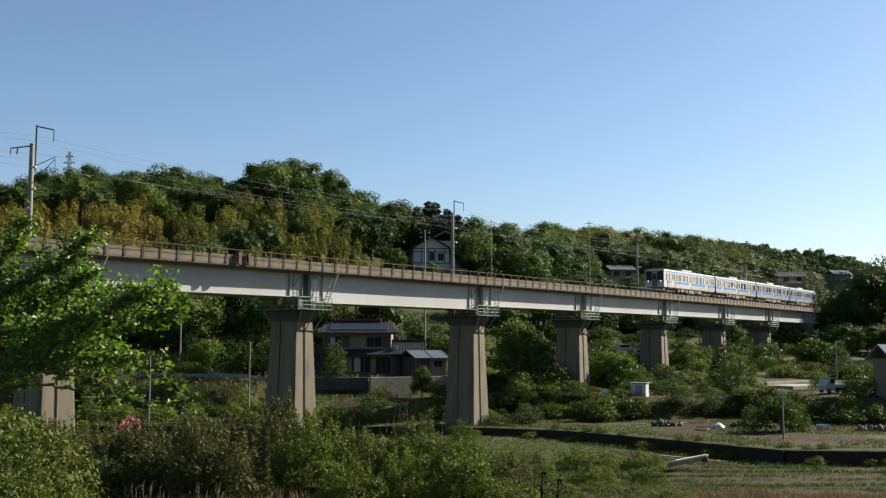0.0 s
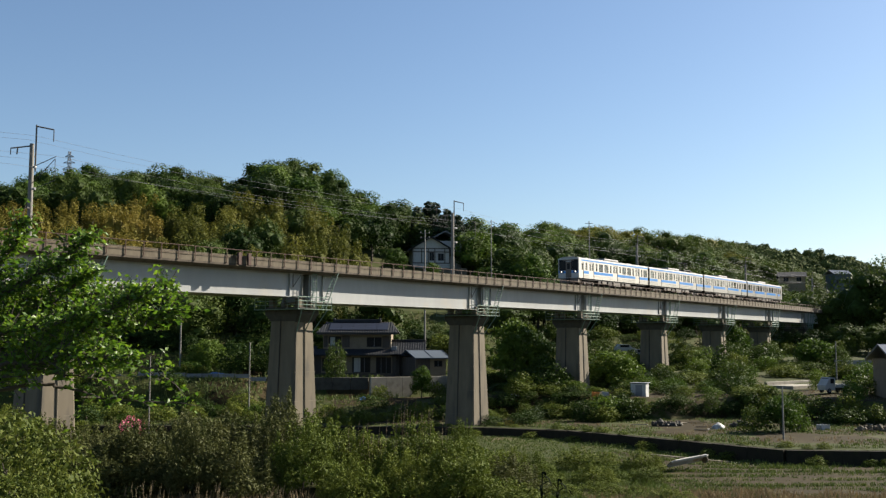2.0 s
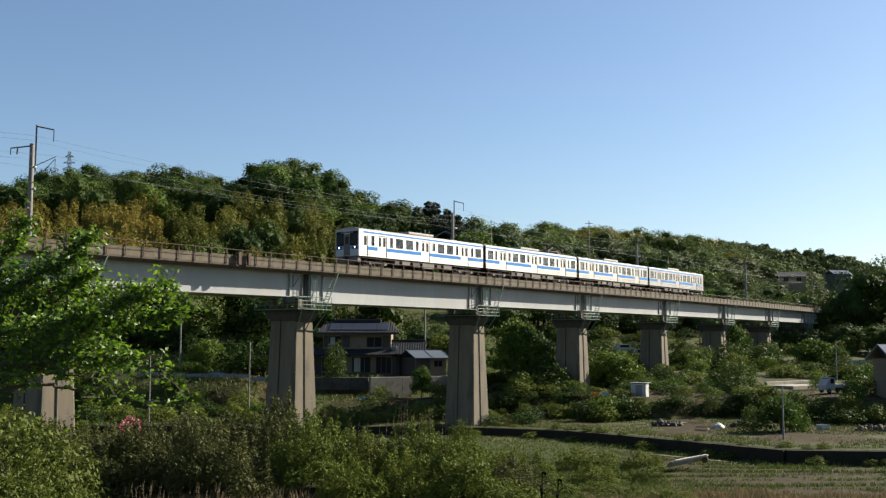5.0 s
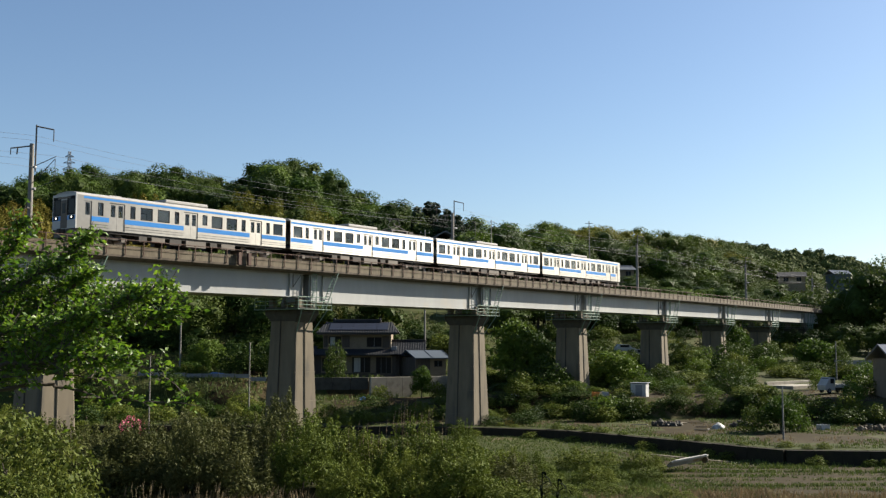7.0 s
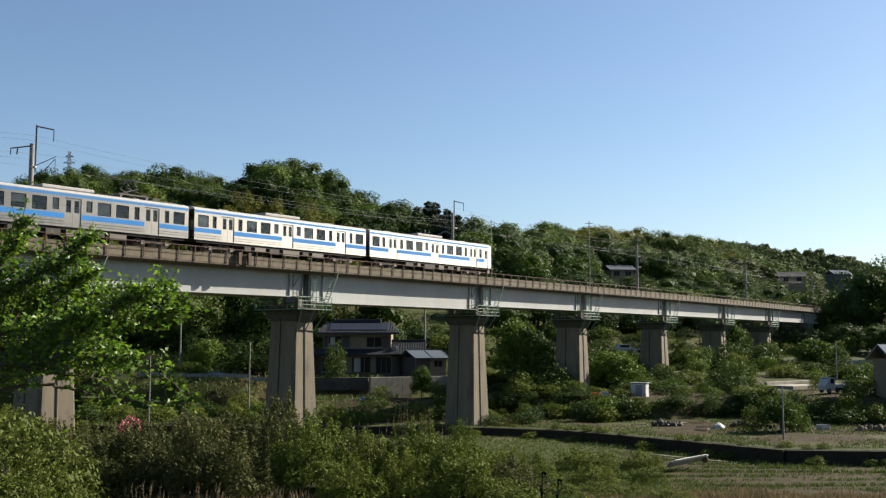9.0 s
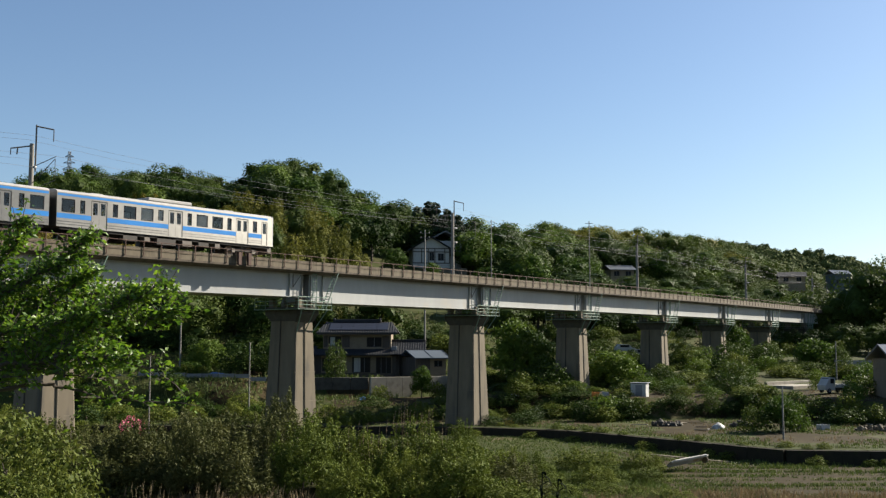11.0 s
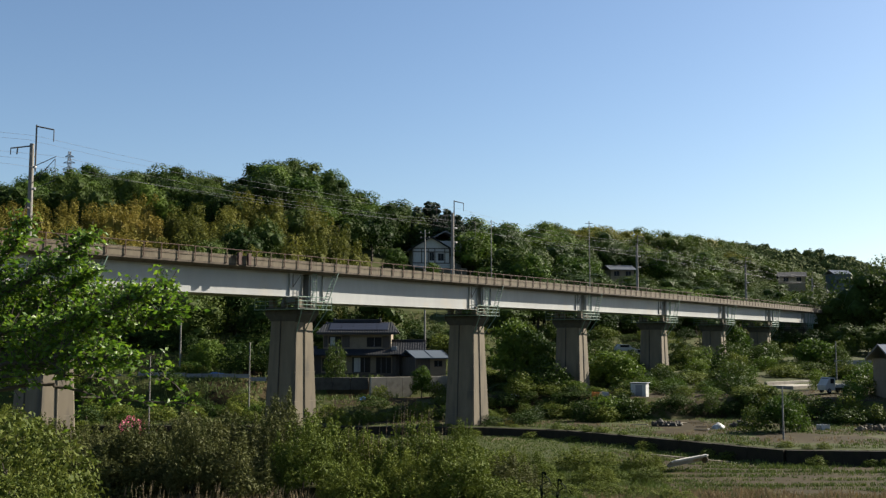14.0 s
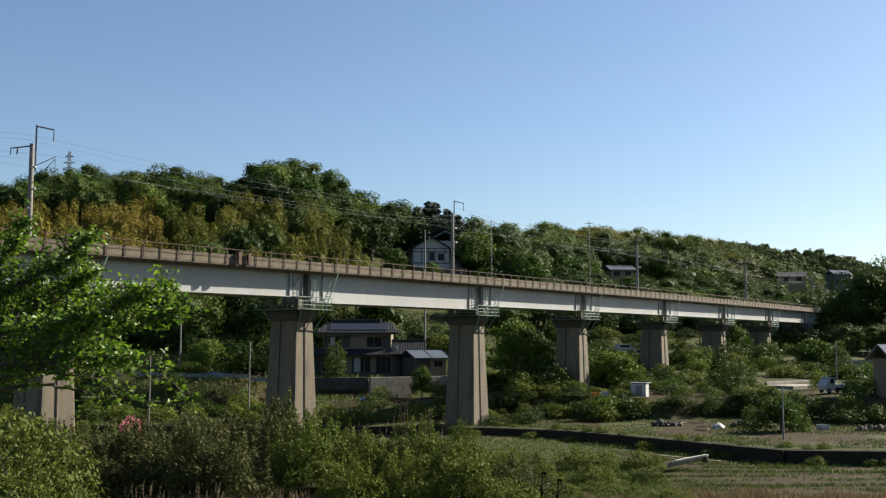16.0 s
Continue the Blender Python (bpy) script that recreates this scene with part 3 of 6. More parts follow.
DARK_GLASS = mat("dark windscreen", (0.010, 0.011, 0.013), None, 2, 0.4, 0.3, spec=0.12)
head_car = build_car(True, False)
head_car["label"] = "stainless commuter railcar with blue stripes, black-windowed cab and lit headlights"
motor_car = build_car(False, True)
motor_car["label"] = "stainless commuter railcar with blue stripes and folded-frame pantograph"
mid_car = build_car(False, False)
mid_car["label"] = "stainless commuter railcar with blue stripes, between two others"
tail_car = copy_thing(head_car, pose(0, 0, 0))
tail_car["label"] = "stainless commuter railcar with blue stripes and tail cab"


def motions():
    """The train speeds up as it crosses from the far hillside."""
    for k, car in enumerate((head_car, motor_car, mid_car, tail_car)):
        rows = []
        for i in range(33):
            t = i * 0.5
            s = 93.46 - 12.07 * t - 0.184 * t * t + 10.0 + 20.0 * k
            rows.append((t, on_line(s) @ pose(0, 0, 0, 0, 0, 180 if k == 3 else 0)))
        walk(car, rows)


# ---- vegetation ----
LEAF_DEEP = mat("deep green leaves", (0.030, 0.051, 0.010), (0.045, 0.075, 0.013), 1.5, 0.25, 0.6, rand=0.38, translucent=0.22, spec=0.08)
LEAF_FRESH = mat("fresh green leaves", (0.056, 0.098, 0.012), (0.069, 0.111, 0.016), 1.5, 0.25, 0.6, rand=0.3, translucent=0.28, spec=0.1)
LEAF_OLIVE = mat("olive bamboo leaves", (0.120, 0.123, 0.021), (0.088, 0.097, 0.017), 0.8, 0.15, 0.65, rand=0.3, translucent=0.25, spec=0.08)
LEAF_GOLD = mat("yellowing bamboo leaves", (0.181, 0.150, 0.027), (0.140, 0.123, 0.023), 0.8, 0.15, 0.65, rand=0.22, translucent=0.25, spec=0.08)
LEAF_PINE = mat("dark conifer needles", (0.020, 0.038, 0.015), (0.027, 0.045, 0.018), 1.5, 0.3, 0.7, rand=0.3, spec=0.2)
LEAF_GREY = mat("grey green willow scrub leaves", (0.052, 0.062, 0.016), (0.082, 0.086, 0.029), 1.2, 0.3, 0.6, rand=0.15, translucent=0.2, spec=0.08)
LEAF_WEED = mat("weed green leaves", (0.078, 0.109, 0.014), (0.112, 0.134, 0.024), 1.2, 0.3, 0.65, rand=0.2, translucent=0.2, spec=0.08)
LEAF_THICKET = mat("mid green thicket leaves", (0.058, 0.084, 0.012), (0.081, 0.095, 0.018), 1.2, 0.3, 0.65, translucent=0.25, island=0.3, spec=0.1)
LEAF_NEAR = mat("young spring leaves", (0.112, 0.201, 0.014), (0.079, 0.158, 0.013), 3.0, 0.8, 0.45, translucent=0.5, island=0.35, spec=0.4)
BARK = mat("dark bark", (0.07, 0.055, 0.04), (0.045, 0.035, 0.028), 6, 0.8, 0.9, bump=0.01)
STRAW = mat("dry straw grass", (0.179, 0.138, 0.069), (0.138, 0.103, 0.052), 3, 0.4, 0.9, island=0.3, translucent=0.2)
BLADE = mat("green grass blades", (0.062, 0.098, 0.014), (0.088, 0.115, 0.022), 3, 0.4, 0.8, island=0.3, translucent=0.2)
PINK = mat("pink blossom", (0.62, 0.10, 0.20), (0.55, 0.16, 0.24), 3, 0.5, 0.7, translucent=0.2)


def leaf_mesh(name, rng, lobes, count, size, material, jitter=0.75, core=0.78, long=1.5, droop=0.0, fuzz=0.05):
    """A crown of many small leaf blades over the lobes (x, y, z, rx, ry, rz), with solid blobs added inside to block
    sight and darken the gaps.
    """
    lob = np.array(lobes, float)
    area = (lob[:, 3] * lob[:, 5]) ** 1.0
    pick = rng.choice(len(lob), count, p=area / area.sum())
    d = rng.normal(size=(count, 3))
    d /= np.linalg.norm(d, axis=1)[:, None]
    depth = 1.0 - np.abs(rng.normal(size=count)) * 0.16 + rng.normal(size=count) * fuzz
    P = lob[pick, :3] + d * lob[pick, 3:] * depth[:, None]
    # keep only leaves that are not buried in another lobe
    buried = np.zeros(count, bool)
    for k in range(len(lob)):
        q = (P - lob[k, :3]) / lob[k, 3:]
        buried |= ((q ** 2).sum(1) < 0.55) & (pick != k)
    P, d = P[~buried], d[~buried]
    n = len(P)
    nrm = d + rng.normal(size=(n, 3)) * jitter + np.array((0, 0, 0.25))
    nrm /= np.linalg.norm(nrm, axis=1)[:, None]
    t = np.cross(nrm, rng.normal(size=(n, 3)))
    t[:, 2] -= droop
    t -= nrm * (t * nrm).sum(1)[:, None]
    t /= np.linalg.norm(t, axis=1)[:, None]
    u = np.cross(nrm, t)
    s = size * rng.uniform(0.6, 1.35, n)[:, None]
    V = np.stack([P - t * s * long * 0.7 - u * s, P - t * s * long * 0.5 + u * s, P + t * s * long], 1).reshape(-1, 3)
    verts = V.tolist()
    faces = [(3 * i, 3 * i + 1, 3 * i + 2) for i in range(n)]
    if core:
        bm = bmesh.new()
        bmesh.ops.create_icosphere(bm, subdivisions=1, radius=1)
        cv = np.array([v.co[:] for v in bm.verts])
        cf = [[v.index for v in f.verts] for f in bm.faces]
        bm.free()
        for k in range(0, len(lob), 2):
            o = len(verts)
            w = cv * rng.uniform(0.8, 1.1, (len(cv), 1))
            verts += (lob[k, :3] + w * lob[k, 3:] * core).tolist()
            faces += [tuple(o + i for i in f) for f in cf]
    me = bpy.data.meshes.new(name)
    me.from_pydata(verts, [], faces)
    me.materials.append(material)
    return me


def round_lobes(rng, w, h, n, low=0.35, size=(0.15, 0.25)):
    """Lobes of a broad crown of width w, from low * h to h."""
    out = [(0, 0, h * (low + 1) / 2, w * 0.34, w * 0.34, h * (1 - low) * 0.42)]
    for k in range(n):
        a = k * 2.4 + rng.uniform(0, 0.8)
        f = (k + 0.5) / n
        z = h * (low + (1 - low) * (0.12 + 0.72 * f))
        r = w * 0.5 * math.sqrt(max(0.05, 1 - (1.5 * f - 0.55) ** 2)) * rng.uniform(0.5, 0.8)
        q = w * rng.uniform(*size)
        out.append((math.cos(a) * r, math.sin(a) * r, z, q, q, q * rng.uniform(0.7, 0.95)))
    return out


def trunk_mesh(name, rng, h, r, spread, limbs=5, top=0.75):
    bm = bmesh.new()
    p, q = Vector((0, 0, -0.6)), Vector((rng.uniform(-0.1, 0.1) * h * 0.3, rng.uniform(-0.1, 0.1) * h * 0.3, h * 0.4))
    rod(bm, p, q, r * 1.25, r * 0.8, n=7)
    e = q + Vector((rng.uniform(-0.3, 0.3), rng.uniform(-0.3, 0.3), h * (top - 0.4)))
    rod(bm, q, e, r * 0.8, r * 0.25, n=6)
    for k in range(limbs):
        a = k * 2.4 + rng.uniform(0, 1)
        t = rng.uniform(0, 0.7)
        b = q.lerp(e, t)
        c = b + Vector((math.cos(a) * spread * 0.6, math.sin(a) * spread * 0.6, h * rng.uniform(0.12, 0.25)))
        rod(bm, b, c, r * 0.45, r * 0.12, n=5)
    me = bpy.data.meshes.new(name)
    bm.to_mesh(me)
    bm.free()
    me.materials.append(BARK)
    return me


RNG = np.random.default_rng(11)
MESHES = {}


def kinds():
    for k in range(4):
        lob = round_lobes(RNG, 8.0, 10.0, 15, 0.18, (0.19, 0.30))
        MESHES["deep", k] = (trunk_mesh("trunk", RNG, 10, 0.22, 3.5), leaf_mesh("crown", RNG, lob, 4200, 0.145, LEAF_DEEP, 0.36, 0.70, 1.4, 0.0, 0.07))
        lob = round_lobes(RNG, 7.5, 9.5, 14, 0.16, (0.19, 0.30))
        MESHES["fresh", k] = (trunk_mesh("trunk", RNG, 9.5, 0.2, 3.2), leaf_mesh("crown", RNG, lob, 4200, 0.145, LEAF_FRESH, 0.36, 0.70, 1.4, 0.0, 0.07))
    for k in range(3):
        for kind, mt in (("olive", LEAF_OLIVE), ("gold", LEAF_GOLD)):
            lob = []
            for j in range(7):
                a, r = j * 2.4, RNG.uniform(0.2, 2.4)
                h = RNG.uniform(7.5, 10.5)
                x, y = math.cos(a) * r, math.sin(a) * r
                lob += [(x, y, h * 0.42, 1.3, 1.3, h * 0.36), (x * 1.25, y * 1.25, h * 0.8, 0.8, 0.8, h * 0.2)]
            MESHES[kind, k] = (trunk_mesh("trunk", RNG, 8, 0.07, 1.5, 7), leaf_mesh("crown", RNG, lob, 3200, 0.10, mt, 0.45, 0.8, 2.6, 0.8, 0.08))
    for k in range(2):
        lob = [(RNG.uniform(-0.2, 0.2), RNG.uniform(-0.2, 0.2), 2.2 + 1.25 * j, 2.3 * (1 - j / 9), 2.3 * (1 - j / 9), 0.75) for j in range(8)]
        MESHES["pine", k] = (trunk_mesh("trunk", RNG, 11, 0.2, 1.0, 4, 0.95), leaf_mesh("crown", RNG, lob, 1300, 0.2, LEAF_PINE, 0.9, 0.7, 2.0))
    for k in range(3):
        lob = round_lobes(RNG, 3.0, 2.4, 9, 0.0)
        for kind, mt in (("shrub", LEAF_DEEP), ("bright", LEAF_FRESH), ("weed", LEAF_WEED)):
            MESHES[kind, k] = (trunk_mesh("stem", RNG, 1.8, 0.05, 0.8, 6, 0.8), leaf_mesh("foliage", RNG, lob, 2000, 0.066, mt, 1.0, 0.0, 1.7, 0.0, 0.2))


kinds()
for k in range(2):
    MESHES["grove", k] = (trunk_mesh("trunk", RNG, 6, 0.14, 2.2), leaf_mesh("crown", RNG, round_lobes(RNG, 5.5, 6.0, 16, 0.12), 4200, 0.11, LEAF_FRESH, 0.9, 0.6, 1.6, 0.0, 0.12))
TREE_WORDS = {
    "grove": ("garden_tree", "light green leafy garden tree beside the viaduct", "tree", "valley trees"),
    "deep": ("broadleaf_tree", "dark green broadleaf tree with rounded crown on the hillside", "tree", "hillside trees"),
    "fresh": ("broadleaf_tree", "fresh light green broadleaf tree in spring leaf", "tree", "hillside trees"),
    "olive": ("bamboo_clump", "olive green feathery bamboo clump on the slope", "bamboo", "hillside bamboo"),
    "gold": ("bamboo_clump", "yellowing feathery bamboo clump on the slope", "bamboo", "hillside bamboo"),
    "pine": ("conifer", "dark green conifer with layered branches", "tree", "hillside conifers"),
    "shrub": ("shrub", "dense dark green shrub among the plots", "shrub", "valley shrubs"),
    "bright": ("shrub", "bright green leafy shrub among the plots", "shrub", "valley shrubs"),
    "weed": ("weed_clump", "tall green weeds growing on rough ground", "weeds", "valley weeds"),
}


def plant(kind, x, y, width, height, z=None, k=None):
    """A plant of one kind, scaled to its width and height."""
    n = {"grove": 2, "deep": 4, "fresh": 4, "olive": 3, "gold": 3, "pine": 2, "shrub": 3, "bright": 3, "weed": 3}[kind]
    tm, cm = MESHES[kind, int(RNG.integers(n)) if k is None else k]
    w0, h0 = {"grove": (5.5, 6), "deep": (8, 10), "fresh": (7.5, 9.5), "olive": (6, 10.5), "gold": (6, 10.5), "pine": (4.6, 11.5), "shrub": (3, 2.4), "bright": (3, 2.4), "weed": (3, 2.4)}[kind]
    name, label, cat, group = TREE_WORDS[kind]
    g = ground_z(x, y) if z is None else z
    t = empty(name, pose(x, y, g - 0.1, 0, 0, float(RNG.uniform(0, 360))), label, cat, group)
    sc = Matrix.Diagonal((width / w0, width / w0, height / h0, 1))
    a = new("stem" if kind in ("shrub", "bright", "weed") else "trunk", tm)
    b = new("foliage" if kind in ("shrub", "bright", "weed") else "crown", cm)
    for o in (a, b):
        o.parent = t
        o.matrix_basis = sc
    if a.name.startswith("stem"):
        a["kind"] = "stuff"
    return t


KEEP_CLEAR = [(-6, 137, 15), (-3, 214, 10), (-2, 202, 11), (-2, 189, 11), (-1, 176, 10), (-1, 164, 8), (44, 258, 6), (100, 298, 8), (121, 318, 8), (41, 244, 8), (28, 203, 7), (92, 280, 7), (82, 246, 6)]


def clear(x, y):
    if any((x - a) ** 2 + (y - b) ** 2 < r * r for a, b, r in KEEP_CLEAR):
        return False
    s = (x + 25) * math.sin(0.64) + (y - 70) * math.cos(0.64)
    px, py, th = line(s)
    return (x - px) ** 2 + (y - py) ** 2 > 30


def forest():
    for gx in np.arange(-118, 150, 7.2):
        yf = foot_at(gx)[0]
        yr, zr = ridge_at(gx)
        start = yf + (18 if gx < -5 else 34)
        for gy in np.arange(start, yr + 12, 8.2 if gx < 45 else 10.5):
            x, y = gx + RNG.uniform(-3, 3), gy + RNG.uniform(-3.2, 3.2)
            if not clear(x, y):
                continue
            t = (y - yf) / (yr - yf)
            u = RNG.uniform()
            if x / y < -0.006 and t < 0.66:
                kind = "gold" if x / y < -0.28 and t > 0.15 and u < 0.85 else ("olive" if t > 0.22 and u < 0.82 else "deep")
                h, w = RNG.uniform(8, 10.5), RNG.uniform(6, 7.5)
            else:
                kind = "deep" if u < 0.72 else "fresh"
                h, w = RNG.uniform(7.5, 11.5), RNG.uniform(7.5, 11.5)
            if x > 5 and t < 0.5:
                h *= 0.7
            if y > 285:
                FAR_TREES.append((("deep", "deep", "fresh", "olive", "deep")[int(RNG.integers(5))], x, y, w * 1.15, h))
            else:
                plant(kind, x, y, w, h)


FAR_TREES = []
forest()


def far_crowns():
    """The trees on the far slope, too many and too small to pick apart."""
    for kind, mt in (("deep", LEAF_DEEP), ("fresh", LEAF_FRESH), ("olive", LEAF_OLIVE)):
        vs, fs, base = [], [], 0
        for kd, x, y, w, h in FAR_TREES:
            if kd != kind:
                continue
            me = MESHES["fresh" if kind == "fresh" else "deep", int(RNG.integers(4))][1]
            c = np.empty(len(me.vertices) * 3)
            me.vertices.foreach_get("co", c)
            c = c.reshape(-1, 3) * (w / 8, w / 8, h / 10)
            a = RNG.uniform(0, 6.28)
            r = np.array(((math.cos(a), -math.sin(a), 0), (math.sin(a), math.cos(a), 0), (0, 0, 1)))
            vs += (c @ r.T + (x, y, ground_z(x, y) - 0.8)).tolist()
            fs += [tuple(base + i for i in p.vertices) for p in me.polygons]
            base = len(vs)
        me = bpy.data.meshes.new("slope_woods")
        me.from_pydata(vs, [], fs)
        me.materials.append(mt)
        tagged(new("slope_woods", me), "mixed broadleaf woods covering the far slope", "woods", kind="stuff")


far_crowns()


# ---- far hill ----
def far_hill():
    rng = np.random.default_rng(5)
    verts, faces = [], []
    xs = np.linspace(120, 620, 70)
    prof = lambda x: np.interp(x, [120, 200, 241, 264, 287, 316, 339, 357, 374, 420, 620], [70, 84, 89, 85, 78, 79, 74, 67, 60, 50, 35])
    for j, (f, y) in enumerate(((0.0, 650), (0.35, 720), (0.7, 790), (1.0, 880), (0.9, 1000))):
        for x in xs:
            verts.append((x, y, f * prof(x) + (1 - f) * 4 - 0.5))
    n = len(xs)
    for j in range(4):
        for i in range(n - 1):
            faces.append((j * n + i, j * n + i + 1, (j + 1) * n + i + 1, (j + 1) * n + i))
    crowns = []
    for k in range(6):
        lob = round_lobes(rng, 8.0, 8.0, 9, 0.1)
        cm = leaf_mesh("crown", rng, lob, 330, 0.42, FAR_WOOD, 0.45, 0.92, 1.3)
        crowns.append((np.array([v.co[:] for v in cm.vertices]), [tuple(p.vertices) for p in cm.polygons]))
        bpy.data.meshes.remove(cm)
    for k in range(1500):
        x = rng.uniform(150, 480)
        f = rng.uniform(0.25, 1.0) ** 0.7
        y = np.interp(f, [0, 0.35, 0.7, 1.0], [650, 720, 790, 880])
        z = f * prof(x) + (1 - f) * 4
        cv, cf = crowns[k % 6]
        a, q = rng.uniform(0, 6.28), rng.uniform(0.7, 1.5)
        r = np.array(((math.cos(a), -math.sin(a), 0), (math.sin(a), math.cos(a), 0), (0, 0, 1))) * q
        o = len(verts)
        verts += (cv @ r.T + (x, y, z - 2.0)).tolist()
        faces += [tuple(o + i for i in p) for p in cf]
    me = bpy.data.meshes.new("far_woods")
    me.from_pydata(verts, [], faces)
    me.materials.append(FAR_WOOD)
    tagged(new("far_woods", me), "distant wooded hill of dark green trees", "wooded hill", kind="stuff")


FAR_WOOD = mat("distant mixed foliage", (0.062, 0.088, 0.026), (0.097, 0.116, 0.035), 0.5, 0.05, 0.9, island=0.4, spec=0.1)
far_hill()


# ---- big trees where the line runs into the hill ----
for x, y, w, h in ((76, 213, 11, 13), (84, 212, 12, 17), (91, 210, 14, 20), (101, 205, 12, 15), (88, 222, 12, 14), (72, 222, 9, 11), (109, 200, 11, 14), (97, 195, 8, 9), (104, 214, 12, 16), (80, 230, 11, 13)):
    plant("deep", x, y, w, h)
for x, y, w, h in ((66, 200, 6, 5), (70, 197, 6, 5), (75, 196, 7, 6), (80, 194, 7, 6), (85, 192, 8, 7), (90, 190, 8, 7), (61, 203, 5, 4)):
    plant("deep", x, y, w, h)
for x, y, w, h in ((-5.5, 226, 8, 11), (-1.5, 228, 8, 12.5), (1.0, 225, 7, 12), (3.5, 227, 8, 11), (6.5, 230, 8, 8), (-9, 228, 7, 8), (-3.5, 230, 7, 12)):
    plant("pine", x, y, w, h)
for x, y, w, h in ((-2, 207, 3, 3), (-9.5, 206, 5, 5), (17, 205, 9, 11), (9, 204, 7, 6), (37, 201, 9, 8), (52, 215, 10, 9), (60, 225, 9, 9)):
    plant("fresh", x, y, w, h)


# ---- houses ----
TILE = mat("dark glazed roof tile", (0.021, 0.022, 0.025), (0.032, 0.034, 0.037), 6, 0.5, 0.8, stain=(0.024, 0.027, 0.029), spec=0.2)
PANEL = mat("solar panel glass", (0.015, 0.018, 0.03), (0.02, 0.024, 0.035), 2, 0.4, 0.5, spec=0.2)
BEIGE = mat("beige stucco", (0.203, 0.158, 0.105), (0.165, 0.131, 0.090), 3, 0.4, 0.9, stain=(0.135, 0.105, 0.071))
DARK_WOOD = mat("dark stained timber", (0.045, 0.035, 0.028), (0.07, 0.055, 0.045), 5, 0.6, 0.8, streak=0.2)
PALE = mat("pale concrete", (0.270, 0.245, 0.200), (0.210, 0.190, 0.155), 2, 0.3, 0.9, stain=(0.150, 0.130, 0.100))
PLASTER = mat("white plaster", (0.396, 0.390, 0.372), (0.348, 0.342, 0.324), 3, 0.3, 0.85, stain=(0.288, 0.276, 0.252))
METAL_BLUE = mat("blue grey metal sheet", (0.053, 0.071, 0.090), (0.068, 0.083, 0.105), 3, 0.4, 0.65, 0.0, spec=0.2)
METAL_GREY = mat("pale grey metal sheet", (0.165, 0.176, 0.195), (0.135, 0.143, 0.158), 3, 0.4, 0.42, 0.0)
CURTAIN = mat("pale curtain", (0.42, 0.42, 0.40), (0.35, 0.35, 0.33), 5, 0.5, 0.9)
RED_PAINT = mat("dull red paint", (0.35, 0.05, 0.035), (0.28, 0.05, 0.035), 4, 0.5, 0.6)
BLUE_TARP = mat("blue tarpaulin", (0.06, 0.16, 0.34), (0.05, 0.13, 0.28), 3, 0.5, 0.6)
ORANGE = mat("orange plastic", (0.65, 0.20, 0.03), None, 3, 0.5, 0.6)
YELLOW = mat("yellow plastic crate", (0.60, 0.42, 0.08), None, 3, 0.5, 0.6)


def roof_plane(bm, a, b, c, d, t):
    """A slab of thickness t under the four corners."""
    top = [bm.verts.new(p) for p in (a, b, c, d)]
    low = [bm.verts.new((p[0], p[1], p[2] - t)) for p in (a, b, c, d)]
    bm.faces.new(top)
    bm.faces.new(low[::-1])
    for i in range(4):
        bm.faces.new((top[i], low[i], low[(i + 1) % 4], top[(i + 1) % 4]))


def tiled_slope(parent, x0, x1, y_eave, y_ridge, z_eave, z_ridge, inset=0.0, step=0.32, material=None):
    """One roof slope: a slab with raised tile rolls running down it and a row of round eave tiles."""
    bm = bmesh.new()
    roof_plane(bm, (x0, y_eave, z_eave), (x1, y_eave, z_eave), (x1 - inset, y_ridge, z_ridge), (x0 + inset, y_ridge, z_ridge), 0.14)
    bmesh.ops.recalc_face_normals(bm, faces=bm.faces[:])
    slab = part("roof_slope", bm, material or TILE, parent)
    n = int((x1 - x0) / step)
    bm = bmesh.new()
    for k in range(n + 1):
        x = x0 + (x1 - x0) * k / n
        f = 1.0
        if inset:
            f = min(1.0, (x - x0) / inset, (x1 - x) / inset)
        if f < 0.05:
            continue
        rod(bm, (x, y_eave, z_eave + 0.03), (x, y_eave + (y_ridge - y_eave) * f, z_eave + 0.03 + (z_ridge - z_eave) * f), 0.04, n=5)
    t = part("tile_roll", bm, material or TILE, slab)
    t["kind"] = "stuff"
    return slab


def window(parent, x0, x1, z0, z1, y=0.0, mullions=1, curtain=False):
    """A sash window in the xz plane, facing -y."""
    w = part("window", pierced(x0, x1, z0, z1, [(x0 + 0.06, x1 - 0.06, z0 + 0.06, z1 - 0.06)], y=y - 0.03, thick=0.09), DARK_WOOD, parent)
    part("pane", boxes((x0 + 0.06, x1 - 0.06, y + 0.02, y + 0.03, z0 + 0.06, z1 - 0.06)), DARK_GLASS, w)
    for k in range(mullions):
        x = x0 + (x1 - x0) * (k + 1) / (mullions + 1)
        part("mullion", boxes((x - 0.025, x + 0.025, y - 0.02, y + 0.018, z0 + 0.06, z1 - 0.06)), METAL_GREY, w)
    if curtain:
        part("curtain", boxes((x0 + 0.25, x0 + 0.25 + (x1 - x0) * 0.35, y + 0.005, y + 0.016, z0 + 0.1, z1 - 0.1)), CURTAIN, w)
    return w


